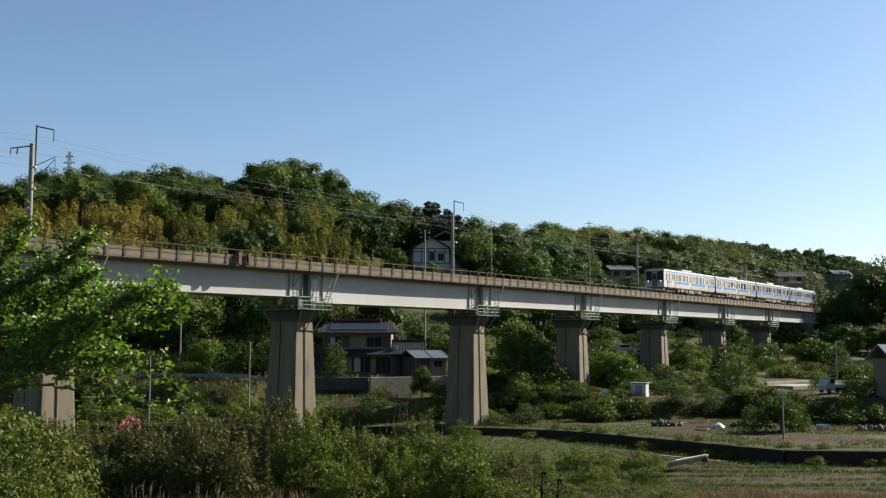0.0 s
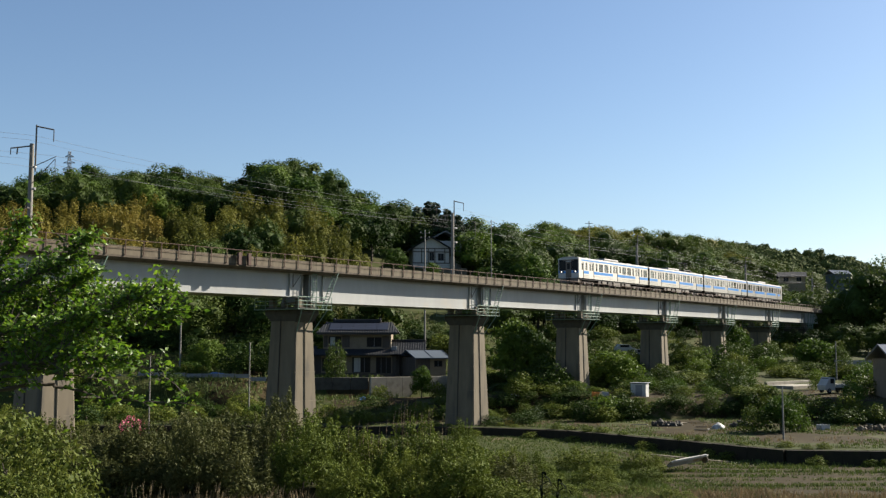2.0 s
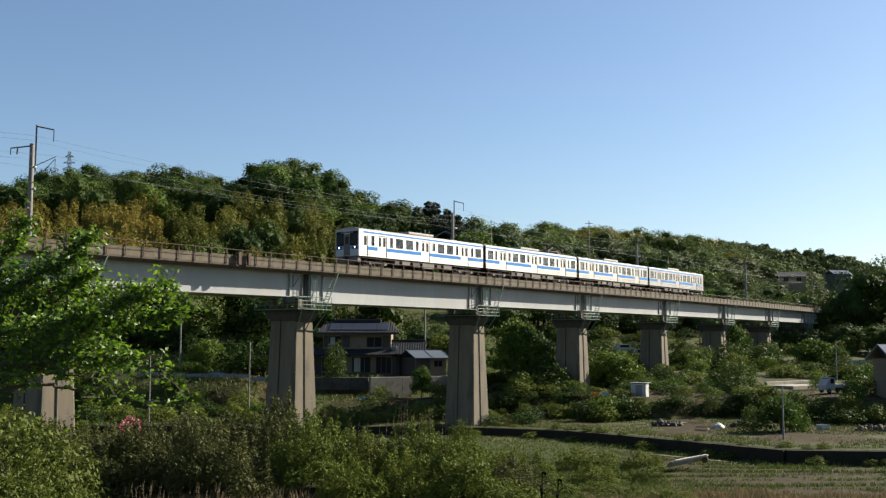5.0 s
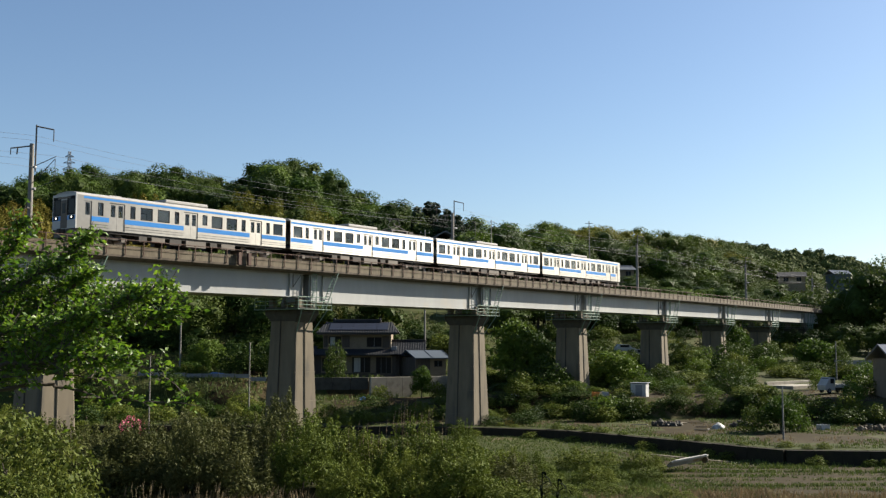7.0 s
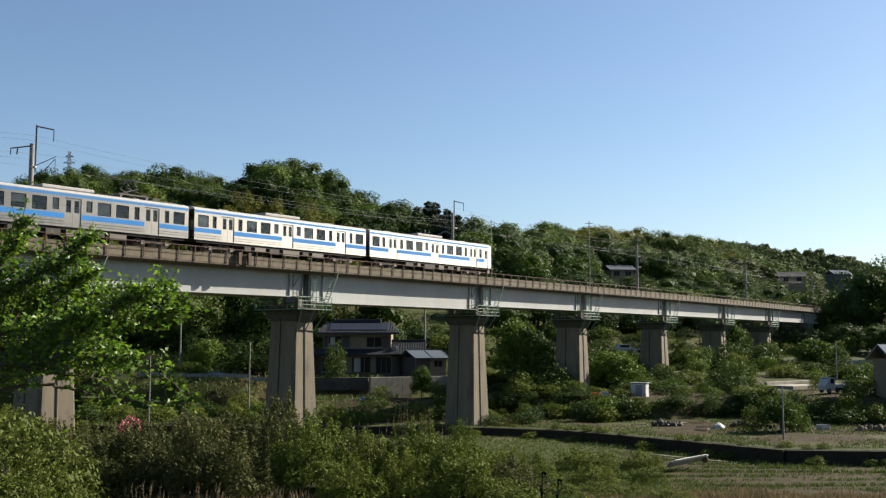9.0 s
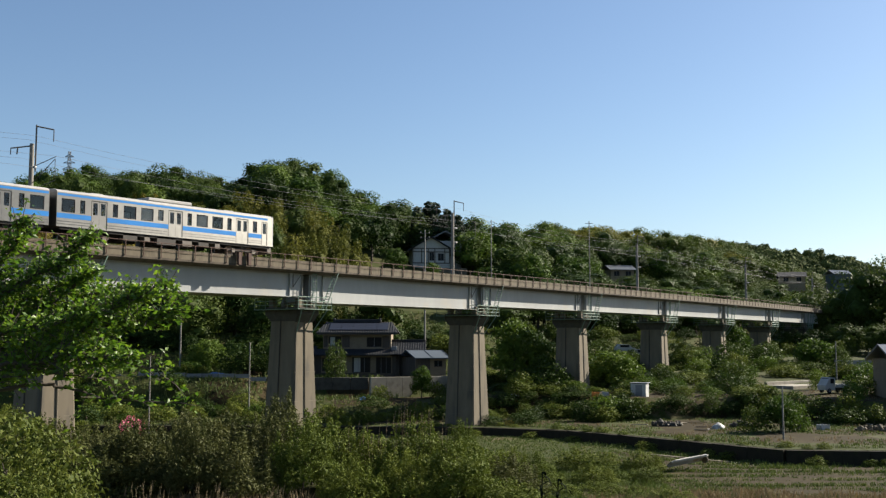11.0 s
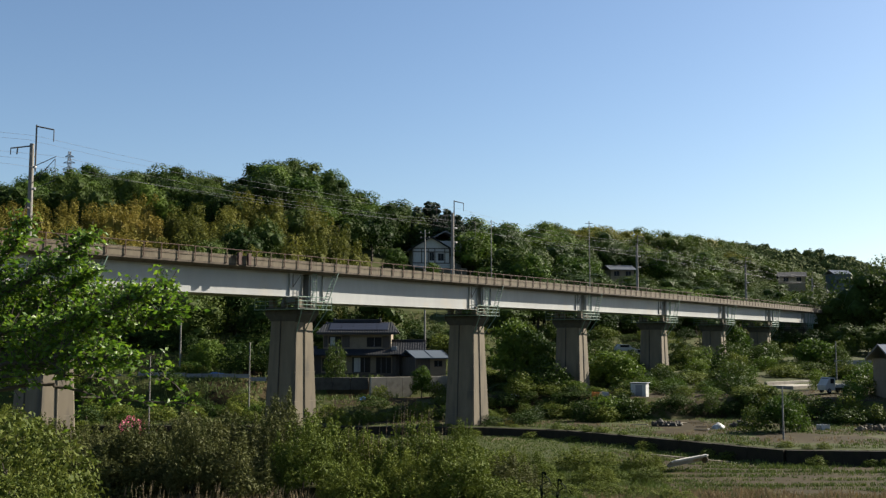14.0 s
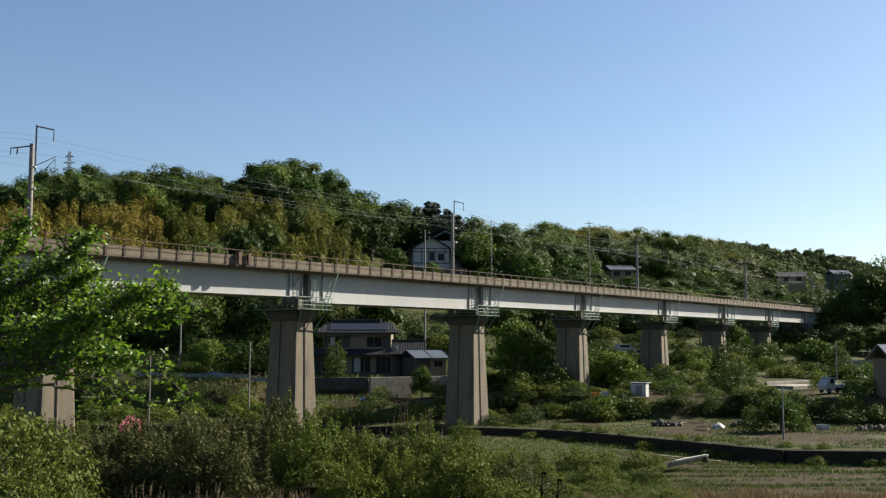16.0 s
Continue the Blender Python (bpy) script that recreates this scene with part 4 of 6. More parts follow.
def farmhouse():
    h = empty("farmhouse", pose(-11.3, 136, 3.6), "two-storey beige house with dark tiled roofs and solar panels", "house")
    # lower storey (x from -5.4 to 5.6, front at y = 0)
    lower = [(-4.4, -2.2, 0.7, 2.4), (-0.5, 1.9, 0.5, 2.5), (2.6, 4.6, 0.3, 2.5)]
    part("wall", pierced(-5.4, 5.2, 0, 3.0, lower, thick=0.2), BEIGE, h)
    part("wall", boxes((-5.4, -5.2, 0.2, 8, 0, 3.0), (5.0, 5.2, 0.2, 8, 0, 3.0), (-5.2, 5.0, 7.8, 8, 0, 3.0)), BEIGE, h)
    for k, (a, b, c, d) in enumerate(lower):
        window(h, a, b, c, d, 0.05, 2, k == 1)
    for q in ((-5.42, -4.5, -0.03, 0, 0.02, 2.9), (-2.0, -0.6, -0.03, -0.001, 2.55, 2.95), (4.7, 5.2, -0.03, -0.001, 0.02, 2.9), (-5.42, 5.2, -0.04, -0.031, 0.0, 0.45)):
        part("timber_board", boxes(q), DARK_WOOD, h)
    # upper storey
    upper = [(-3.7, -2.0, 3.9, 5.2), (1.3, 3.3, 3.8, 5.1)]
    part("upper_wall", pierced(-4.4, 4.5, 2.9, 5.75, upper, y=1.0, thick=0.2), BEIGE, h)
    part("upper_wall", boxes((-4.4, -4.2, 1.2, 7, 2.9, 5.75), (4.3, 4.5, 1.2, 7, 2.9, 5.75), (-4.2, 4.3, 6.8, 7, 2.9, 5.75)), BEIGE, h)
    for k, (a, b, c, d) in enumerate(upper):
        window(h, a, b, c, d, 1.05, 1, k == 0)
    for q in ((-4.3, -3.8, 0.93, 0.999, 3.8, 5.3), (-1.9, -0.9, 0.93, 0.999, 3.8, 5.3), (3.35, 4.3, 0.93, 0.999, 3.7, 5.2)):
        part("shutter_box", boxes(q), DARK_WOOD, h)
    # upper roof
    tiled_slope(h, -5.2, 5.4, 0.1, 4.0, 5.7, 7.1, 0.9)
    tiled_slope(h, -5.2, 5.4, 7.9, 4.0, 5.7, 7.1, 0.9)
    part("ridge", boxes((-3.3, 2.9, 3.75, 4.25, 7.05, 7.5), (-3.4, -3.1, 3.7, 4.3, 7.05, 7.65), (2.7, 3.0, 3.7, 4.3, 7.05, 7.65), bevel=0.05), TILE, h)
    part("eave_board", boxes((-5.1, 5.3, 0.12, 0.18, 5.42, 5.56)), DARK_WOOD, h)
    for k in range(5):
        bm = bmesh.new()
        x0 = -3.6 + 1.55 * k
        roof_plane(bm, (x0, 0.75, 6.08), (x0 + 1.5, 0.75, 6.08), (x0 + 1.5, 3.2, 6.96), (x0, 3.2, 6.96), 0.05)
        bmesh.ops.recalc_face_normals(bm, faces=bm.faces[:])
        part("solar_panel", bm, PANEL, h)
    # lower roofs
    tiled_slope(h, -5.9, 5.9, -0.9, 1.0, 2.85, 3.55)
    tiled_slope(h, 4.5, 9.0, -0.9, 2.8, 2.85, 4.6, 0.0)
    tiled_slope(h, 4.5, 9.0, 6.5, 2.8, 2.85, 4.6, 0.0)
    part("annex_wall", pierced(5.2, 8.6, 0, 2.9, [(5.6, 8.2, 0.1, 2.4)], y=0.2, thick=0.2), DARK_WOOD, h)
    part("annex_wall", boxes((8.4, 8.6, 0.4, 5.6, 0, 2.9), (5.2, 8.4, 5.4, 5.6, 0, 2.9)), DARK_WOOD, h)
    part("annex_ridge", boxes((4.5, 9.0, 2.6, 3.0, 4.55, 4.8), bevel=0.05), TILE, h)
    part("entrance_door", boxes((5.7, 6.8, 0.3, 0.36, 0.1, 2.3)), DARK_GLASS, h)
    part("chimney_box", boxes((4.6, 5.3, 0.2, 0.9, 3.2, 3.9), bevel=0.03), METAL_GREY, h)
    # side wing on the far left
    tiled_slope(h, -8.6, -5.3, -0.3, 2.5, 2.7, 3.9)
    part("wing_wall", boxes((-8.2, -5.41, 0.1, 5, 0, 2.72)), BEIGE, h)
    part("wing_window", boxes((-7.6, -6.4, 0.05, 0.099, 0.6, 1.9)), DARK_GLASS, h)


farmhouse()


def shed():
    h = empty("shed", pose(-1.4, 133.9, 3.6, 0, 0, 28), "low shed with blue grey metal roof and pale lit side wall", "shed")
    part("wall", pierced(-2.3, 2.0, 0, 2.5, [(0.3, 1.5, 1.3, 2.1)], thick=0.12), BEIGE, h)
    part("side_wall", boxes((-2.3, -2.18, 0.12, 4, 0, 2.5)), DARK_WOOD, h)
    part("wall", boxes((1.88, 2.0, 0.12, 4, 0, 2.5), (-2.18, 1.88, 3.88, 4, 0, 2.5)), BEIGE, h)
    part("timber_board", boxes((-2.32, -0.3, -0.04, 0, 0, 2.5)), DARK_WOOD, h)
    window(h, 0.3, 1.5, 1.3, 2.1, 0.03)
    tiled_slope(h, -2.7, 2.4, -0.5, 2.0, 2.45, 3.4, 0, 2.5, METAL_BLUE)
    tiled_slope(h, -2.7, 2.4, 4.5, 2.0, 2.45, 3.4, 0, 2.5, METAL_BLUE)


shed()


def retaining_wall():
    w = empty("retaining_wall", pose(-8.9, 128.0, 0, 0, 0, 32), "weathered concrete retaining wall below the house", "retaining wall", kind="structure")
    for k in range(5):
        x0 = 2.2 * k
        part("panel", boxes((x0 + 0.01, x0 + 2.19, -0.25, 0.15, 0.9, 3.75), bevel=0.02), PALE, w)
    # dark panels stand in for the shaded carport recess on the left
    back = pose(-8.9, 128.0, 0, 0, 0, 32).inverted() @ pose(-18.2, 130, 0)
    for k in range(4):
        x0 = 2.25 * k
        part("side_panel", boxes((x0 + 0.01, x0 + 2.2, -0.1, 0.4, 0.9, 3.68), bevel=0.02), CONCRETE_DARK, w, m=back)


retaining_wall()


def hill_house():
    h = empty("hillside_house", pose(-2.2, 213, 23.2, 0, 0, 8), "timber-framed white plaster house with grey tiled gable roof", "house")
    part("wall", pierced(-4.0, 3.6, 0.0, 4.0, [(-0.6, 0.4, 1.5, 3.2), (1.2, 2.4, 1.5, 3.0)], thick=0.2), PLASTER, h)
    part("wall", boxes((-4.0, -3.8, 0.2, 8, 0.0, 4.0), (3.4, 3.6, 0.2, 8, 0.0, 4.0), (-3.8, 3.4, 7.8, 8, 0.0, 4.0)), PLASTER, h)
    bm = bmesh.new()
    v = [bm.verts.new(p) for p in ((-4.0, 0.0, 4.0), (3.6, 0.0, 4.0), (-0.2, 0.0, 6.2), (-4.0, 0.2, 4.0), (3.6, 0.2, 4.0), (-0.2, 0.2, 6.2))]
    for f in ((0, 1, 2), (5, 4, 3), (0, 3, 4, 1), (1, 4, 5, 2), (2, 5, 3, 0)):
        bm.faces.new([v[i] for i in f])
    part("gable", bm, PLASTER, h)
    for x in (-4.0, -2.2, -0.85, 0.55, 2.6, 3.55):
        part("timber_post", boxes((x - 0.09, x + 0.09, -0.04, -0.002, 1.0, 4.0)), DARK_WOOD, h)
    for z in (1.0, 3.3, 4.0):
        part("timber_beam", boxes((-4.1, 3.7, -0.05, -0.003, z - 0.1, z + 0.1)), DARK_WOOD, h)
    window(h, -0.6, 0.4, 1.5, 3.2, 0.05)
    window(h, 1.2, 2.4, 1.5, 3.0, 0.05)
    for sg in (-1, 1):
        bm = bmesh.new()
        x = -0.2 + sg * 5.0
        roof_plane(bm, (x, -0.8, 3.55), (x, 8.8, 3.55), (-0.2, 8.8, 6.45), (-0.2, -0.8, 6.45), 0.2)
        bmesh.ops.recalc_face_normals(bm, faces=bm.faces[:])
        part("roof_slope", bm, TILE, h)
    # rear block, higher and lit
    part("rear_wall", boxes((0.5, 7.0, 6, 13, 0, 6.2)), PLASTER, h)
    part("rear_window", boxes((4.4, 5.6, 5.94, 5.999, 3.0, 4.4)), DARK_GLASS, h)
    for sg in (-1, 1):
        bm = bmesh.new()
        x = 3.5 + sg * 4.6
        roof_plane(bm, (x, 5.2, 5.9), (x, 13.6, 5.9), (3.5, 13.6, 8.3), (3.5, 5.2, 8.3), 0.2)
        bmesh.ops.recalc_face_normals(bm, faces=bm.faces[:])
        part("rear_roof_slope", bm, METAL_GREY, h)
    part("footing", boxes((-4.2, 7.2, -0.2, 13, -2.5, 0.0)), CONCRETE, h)


hill_house()


def small_house(x, y, z, w, d, hgt, wall, roof, label, yaw=0):
    h = empty("house", pose(x, y, z, 0, 0, yaw), label, "house", "houses on the far slope")
    part("wall", boxes((-w / 2, w / 2, 0, d, -2.0, hgt)), wall, h)
    tiled_slope(h, -w / 2 - 0.5, w / 2 + 0.5, -0.6, d / 2, hgt - 0.1, hgt + d * 0.2, 0, 0.7, roof)
    tiled_slope(h, -w / 2 - 0.5, w / 2 + 0.5, d + 0.6, d / 2, hgt - 0.1, hgt + d * 0.2, 0, 0.7, roof)
    for k in (-0.25, 0.25):
        window(h, w * k - 0.7, w * k + 0.7, 0.9, 2.1, -0.04)


small_house(44.5, 258, 23.5, 6, 6, 2.6, BEIGE, METAL_GREY, "small house with pale metal roof among hillside trees", 10)
small_house(100, 298, 24.5, 7, 7, 2.4, BEIGE, TILE, "beige house with dark tiled roof on the wooded slope", -15)
small_house(122, 318, 25.0, 5, 6, 4.0, METAL_BLUE, METAL_GREY, "tall blue grey house on the wooded slope", 5)


def roadside_building():
    h = empty("roadside_building", pose(47.5, 110, 1.6, 0, 0, -6), "beige building with grey metal roof at the roadside", "building")
    part("wall", pierced(0, 10, 0, 4.6, [(1.6, 3.2, 1.2, 2.8), (5, 7, 1.2, 2.8)], thick=0.2), BEIGE, h)
    part("wall", boxes((0, 0.2, 0.2, 8, 0, 4.6), (9.8, 10, 0.2, 8, 0, 4.6), (0.2, 9.8, 7.8, 8, 0, 4.6)), BEIGE, h)
    window(h, 1.6, 3.2, 1.2, 2.8, 0.05)
    window(h, 5, 7, 1.2, 2.8, 0.05)
    tiled_slope(h, -0.6, 10.6, -0.9, 4, 4.5, 6.2, 0, 1.4, METAL_GREY)
    tiled_slope(h, -0.6, 10.6, 8.9, 4, 4.5, 6.2, 0, 0.6, METAL_GREY)


roadside_building()


def wheel(parent, x, y, z, r, w=0.16):
    t = part("wheel", rods(((x, y - w / 2, z), (x, y + w / 2, z), r), n=16), BLACK, parent)
    part("rim", rods(((x, y - w / 2 - 0.01, z), (x, y + w / 2 + 0.01, z), r * 0.55), n=12), METAL_GREY, t)


def kei_truck():
    x, y = 44.6, 120.0
    t = empty("small_truck", pose(x, y, ground_z(x, y), 0, 0, 200), "small white flatbed truck parked by the plots", "truck")
    prof = [(-1.65, 0.35), (-0.35, 0.35), (-0.35, 1.75), (-1.05, 1.8), (-1.55, 1.05), (-1.7, 0.9)]
    bm = prism(prof, -0.7, 0.7)
    bmesh.ops.rotate(bm, cent=(0, 0, 0), matrix=Matrix.Rotation(radians(90), 3, 'Z'), verts=bm.verts[:])
    part("cab", bm, WHITE, t)
    part("windscreen", boxes((1.1, 1.16, -0.58, 0.58, 1.15, 1.7)), DARK_GLASS, t)
    part("side_window", boxes((0.5, 1.0, -0.712, -0.702, 1.1, 1.65), (0.5, 1.0, 0.702, 0.712, 1.1, 1.65)), DARK_GLASS, t)
    part("bed", boxes((-1.7, 0.32, -0.72, 0.72, 0.62, 0.7), (-1.7, 0.32, -0.72, -0.68, 0.7, 1.0), (-1.7, 0.32, 0.68, 0.72, 0.7, 1.0), (-1.7, -1.66, -0.68, 0.68, 0.7, 1.0), bevel=0.01), WHITE, t)
    part("chassis", boxes((-1.6, 1.5, -0.5, 0.5, 0.35, 0.6)), UNDER, t)
    for wx in (-1.1, 1.15):
        for wy in (-0.62, 0.62):
            wheel(t, wx, wy, 0.27, 0.27)


kei_truck()


def car(x, y, yaw, paint, label):
    c = empty("car", pose(x, y, ground_z(x, y), 0, 0, yaw), label, "car", "parked cars")
    bm = prism([(-1.7, 0.35), (1.7, 0.35), (1.75, 0.75), (1.1, 0.9), (0.6, 1.4), (-1.1, 1.45), (-1.65, 0.95), (-1.75, 0.7)], -0.75, 0.75)
    bmesh.ops.bevel(bm, geom=bm.edges[:], offset=0.06, segments=2, affect='EDGES')
    bmesh.ops.rotate(bm, cent=(0, 0, 0), matrix=Matrix.Rotation(radians(-90), 3, 'Z'), verts=bm.verts[:])
    part("body", bm, paint, c)
    part("side_window", boxes((-1.0, 0.6, -0.757, -0.751, 0.95, 1.33), (-1.0, 0.6, 0.751, 0.757, 0.95, 1.33)), DARK_GLASS, c)
    for wx in (-1.05, 1.1):
        for wy in (-0.68, 0.68):
            wheel(c, wx, wy, 0.3, 0.3)


car(57.5, 146, 60, METAL_GREY, "silver car parked beside the road")
car(30.5, 176, 10, WHITE, "white car parked on the terrace behind the viaduct")
car(33.5, 177, 15, METAL_GREY, "grey car parked on the terrace behind the viaduct")


def garden_shed():
    x, y = 22.0, 117.5
    s = empty("garden_shed", pose(x, y, ground_z(x, y) - 0.2, 0, 0, -25), "small white sheet metal garden shed", "garden shed")
    part("wall", boxes((-0.85, 0.85, -0.7, 0.7, 0, 1.65), bevel=0.02), WHITE, s)
    part("door", boxes((-0.3, 0.45, -0.725, -0.702, 0.05, 1.5)), METAL_GREY, s)
    part("roof", boxes((-1.0, 1.0, -0.85, 0.85, 1.66, 1.74), bevel=0.02), METAL_GREY, s)


garden_shed()


def utility_pole(x, y, top, arms=1, r=0.13, z=None):
    g = ground_z(x, y) if z is None else z
    p = empty("utility_pole", pose(x, y, g - 0.3), "slim grey concrete utility pole", "utility pole", "utility poles")
    h = top - g + 0.3
    part("pole", rods(((0, 0, 0), (0, 0, h), r, r * 0.65), n=10), POLE, p)
    for k in range(arms):
        part("crossarm", boxes((-0.75, 0.75, -0.05, 0.05, h - 0.5 - 0.7 * k, h - 0.42 - 0.7 * k)), SHADE_STEEL, p)
        for xx in (-0.6, 0.0, 0.6):
            part("insulator", rods(((xx, 0, h - 0.42 - 0.7 * k), (xx, 0, h - 0.24 - 0.7 * k), 0.05)), WHITE, p)
    return (x, y, top - 0.3)


utility_pole(-32.6, 130, 10.9, 0)
utility_pole(-21.2, 115, 8.0, 0, 0.09)
utility_pole(-29.3, 105, 6.6, 0, 0.08)
utility_pole(28.4, 88, 4.3, 0, 0.09)
utility_pole(52.5, 140, 8.2, 0, 0.1)
utility_pole(1.1, 127.6, 6.5, 0, 0.11)
utility_pole(9.3, 200, 31.6, 1)
utility_pole(28.9, 205, 31.9, 1, 0.14)
utility_pole(-2.6, 150, 24.2, 2, 0.15)


def pylon():
    p = empty("transmission_pylon", pose(-145, 400, 24), "distant steel lattice power transmission pylon", "pylon")
    bm = bmesh.new()
    H = 58
    for sx in (-1, 1):
        for sy in (-1, 1):
            rod(bm, (2.2 * sx, 2.2 * sy, 0), (0.35 * sx, 0.35 * sy, H), 0.16, 0.1, n=4)
    for k in range(14):
        f0, f1 = k / 14, (k + 1) / 14
        a, b = 2.2 - 1.85 * f0, 2.2 - 1.85 * f1
        for sy in (-1, 1):
            rod(bm, (-a, a * sy, H * f0), (b, b * sy, H * f1), 0.08, n=4)
            rod(bm, (a, a * sy, H * f0), (-b, b * sy, H * f1), 0.08, n=4)
    part("tower", bm, METAL_GREY, p)
    for z, w in ((H - 2.2, 1.7), (H - 4.6, 2.3), (H - 7.0, 2.6)):
        part("crossarm", rods(((-w, 0, z), (w, 0, z), 0.16), ((-w, 0, z), (0, 0, z + 1.0), 0.1), ((w, 0, z), (0, 0, z + 1.0), 0.1)), METAL_GREY, p)


pylon()


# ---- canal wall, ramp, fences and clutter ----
CANAL_BLACK = mat("black damp canal concrete", (0.022, 0.019, 0.014), (0.035, 0.03, 0.021), 2, 0.4, 0.85, stain=(0.03, 0.035, 0.012), spec=0.08)


def canal_wall():
    w = empty("canal_wall", pose(0, 0, 0), "dark concrete canal wall beside the field", "canal wall", kind="structure")
    xs = list(np.arange(-40, 70, 2.0))
    for a, b in zip(xs, xs[1:]):
        ya, yb_ = canal_at(a)[0], canal_at(b)[0]
        L = math.hypot(b - a, yb_ - ya)
        part("bank_top", boxes((0.0, L, 0.26, 3.2, -1.9, -0.40 + 0.3 * ease((a - 5) / 20))), GRASS, w, m=pose(a, ya, 0, 0, 0, math.degrees(math.atan2(yb_ - ya, b - a))))
        part("panel", boxes((0.005, L - 0.005, -0.35, 0.25, -1.9, -0.42 + 0.3 * ease((a - 5) / 20)), bevel=0.015), CANAL_BLACK, w, m=pose(a, ya, 0, 0, 0, math.degrees(math.atan2(yb_ - ya, b - a))))


canal_wall()




def ramp():
    r = empty("concrete_ramp", pose(0, 0, 0), "pale concrete ramp road with low side wall", "ramp", kind="structure")
    m = pose(43.5, 133, 0, 0, 0, 40)
    part("slab", boxes((-5, 6, -4, -0.4, 1.2, 2.75), bevel=0.03), PALE, r, m=m)
    part("side_wall", boxes((-5, 5.0, -0.39, 0.0, 1.2, 3.15), bevel=0.03), PALE, r, m=m)


ramp()


def fence(x0, x1, y, h, label, material):
    f = empty("fence", pose(0, 0, 0), label, "fence", "low fences")
    n = int((x1 - x0) / 1.8)
    for k in range(n):
        a = x0 + (x1 - x0) * k / n
        g = ground_z(a, y)
        part("post", boxes((a - 0.04, a + 0.04, y - 0.04, y + 0.04, g - 0.2, g + h + 0.1)), SHADE_STEEL, f)
        part("panel", boxes((a + 0.05, a + (x1 - x0) / n - 0.05, y - 0.012, y + 0.012, g + 0.05, g + h)), material, f)


fence(-42, -19, 124.5, 0.5, "low pale guard rail fence along the plots", METAL_GREY)
fence(56, 74, 150, 2.0, "grey sheet fence behind the parked cars", METAL_GREY)


def trough():
    t = empty("trough", pose(17.65, 76.5, -1.05, 4, -4, 34), "white plastic trough stained brown lying on its side", "trough")
    bm = bmesh.new()
    n = 12
    rings = []
    for x in (-1.9, -1.6, 1.6, 1.9):
        for r in (0.44, 0.39):
            q = r if abs(x) < 1.7 else r * 0.75
            rings.append([bm.verts.new((x, math.cos(math.pi * k / n + 0.5) * q, 0.44 + math.sin(math.pi * k / n + 0.5 - math.pi * 0.35) * q)) for k in range(n + 1)])
    for a, b in ((0, 2), (2, 4), (4, 6), (3, 1), (5, 3), (7, 5)):
        for k in range(n):
            bm.faces.new((rings[a][k], rings[a][k + 1], rings[b][k + 1], rings[b][k]))
    for a, b in ((0, 1), (6, 7)):
        for k in range(n):
            bm.faces.new((rings[a][k], rings[a][k + 1], rings[b][k + 1], rings[b][k]))
    bmesh.ops.recalc_face_normals(bm, faces=bm.faces[:])
    part("shell", bm, TROUGH, t)
    part("end_cap", rods(((1.82, 0, 0.42), (1.9, 0, 0.42), 0.3), n=14), KERB, t)


TROUGH = mat("stained white plastic", (0.465, 0.450, 0.420), (0.375, 0.352, 0.315), 2, 0.6, 0.7, stain=(0.225, 0.128, 0.060))
trough()


def lump(name, x, y, w, d, h, material, label, category, seed, group="yard clutter"):
    """A covered heap with an uneven, faceted skin."""
    bm = bmesh.new()
    bmesh.ops.create_icosphere(bm, subdivisions=3, radius=1)
    for v in bm.verts:
        q = 1 + 0.28 * noise.noise((v.co.x * 1.6 + seed, v.co.y * 1.6, v.co.z * 1.6))
        v.co = Vector((v.co.x * w / 2 * q, v.co.y * d / 2 * q, max(-0.1, v.co.z * h * q)))
    ob = put(name, bm, material, None, pose(x, y, ground_z(x, y), 0, 0, seed * 37))
    tagged(ob, label, category, group)


def rubble(x, y, w, d, h, material, label, seed):
    """A low heap of angular stones, each one a piece of its own."""
    rng = np.random.default_rng(seed)
    r = empty("rubble_heap", pose(x, y, ground_z(x, y)), label, "rubble", "rubble heaps")
    first = None
    for k in range(34):
        a, q = rng.uniform(0, 6.28), math.sqrt(rng.uniform())
        s = rng.uniform(0.25, 0.75)
        m = pose(math.cos(a) * q * w / 2, math.sin(a) * q * d / 2, (1 - q) * h * 0.5 + 0.05, *rng.uniform(0, 360, 3)) @ Matrix.Diagonal((s, s * rng.uniform(0.5, 1), s * rng.uniform(0.3, 0.7), 1))
        if first is None:
            bm = bmesh.new()
            bmesh.ops.create_icosphere(bm, subdivisions=1, radius=0.6)
            for v in bm.verts:
                v.co *= 1 + 0.5 * noise.noise((v.co.x * 3 + seed, v.co.y * 3, v.co.z * 3))
            first = part("stone", bm, material, r, m=m)
        else:
            again(first, r, m)


lump("covered_machine", 26.0, 99.5, 1.5, 0.9, 0.5, WHITE, "small machine under a white cover sheet", "covered machine", 1)
lump("scrap_heap", 8.6, 121, 2.0, 1.4, 0.7, PLASTER, "heap of pale scrap sheets and sacks", "scrap heap", 2)
rubble(28.5, 101, 2.2, 1.6, 0.9, CONCRETE_DARK, "dark rubble heap on bare ground", 3)
rubble(21.8, 103, 3.0, 1.6, 0.7, CONCRETE_DARK, "dark rubble heap on bare ground", 4)
rubble(40.0, 97, 4.0, 2.0, 0.8, KERB, "pale stone and rubble heap by the plots", 6)
rubble(43.5, 98, 3.0, 2.0, 0.9, CONCRETE, "pale stone and rubble heap by the plots", 8)
lump("blue_tarp", -9.5, 124.8, 2.2, 1.0, 0.3, BLUE_TARP, "crumpled blue tarpaulin over a heap", "tarpaulin", 7)
lump("blue_tarp", -27.0, 125.5, 3.0, 1.2, 0.4, BLUE_TARP, "crumpled blue tarpaulin over a heap", "tarpaulin", 9)


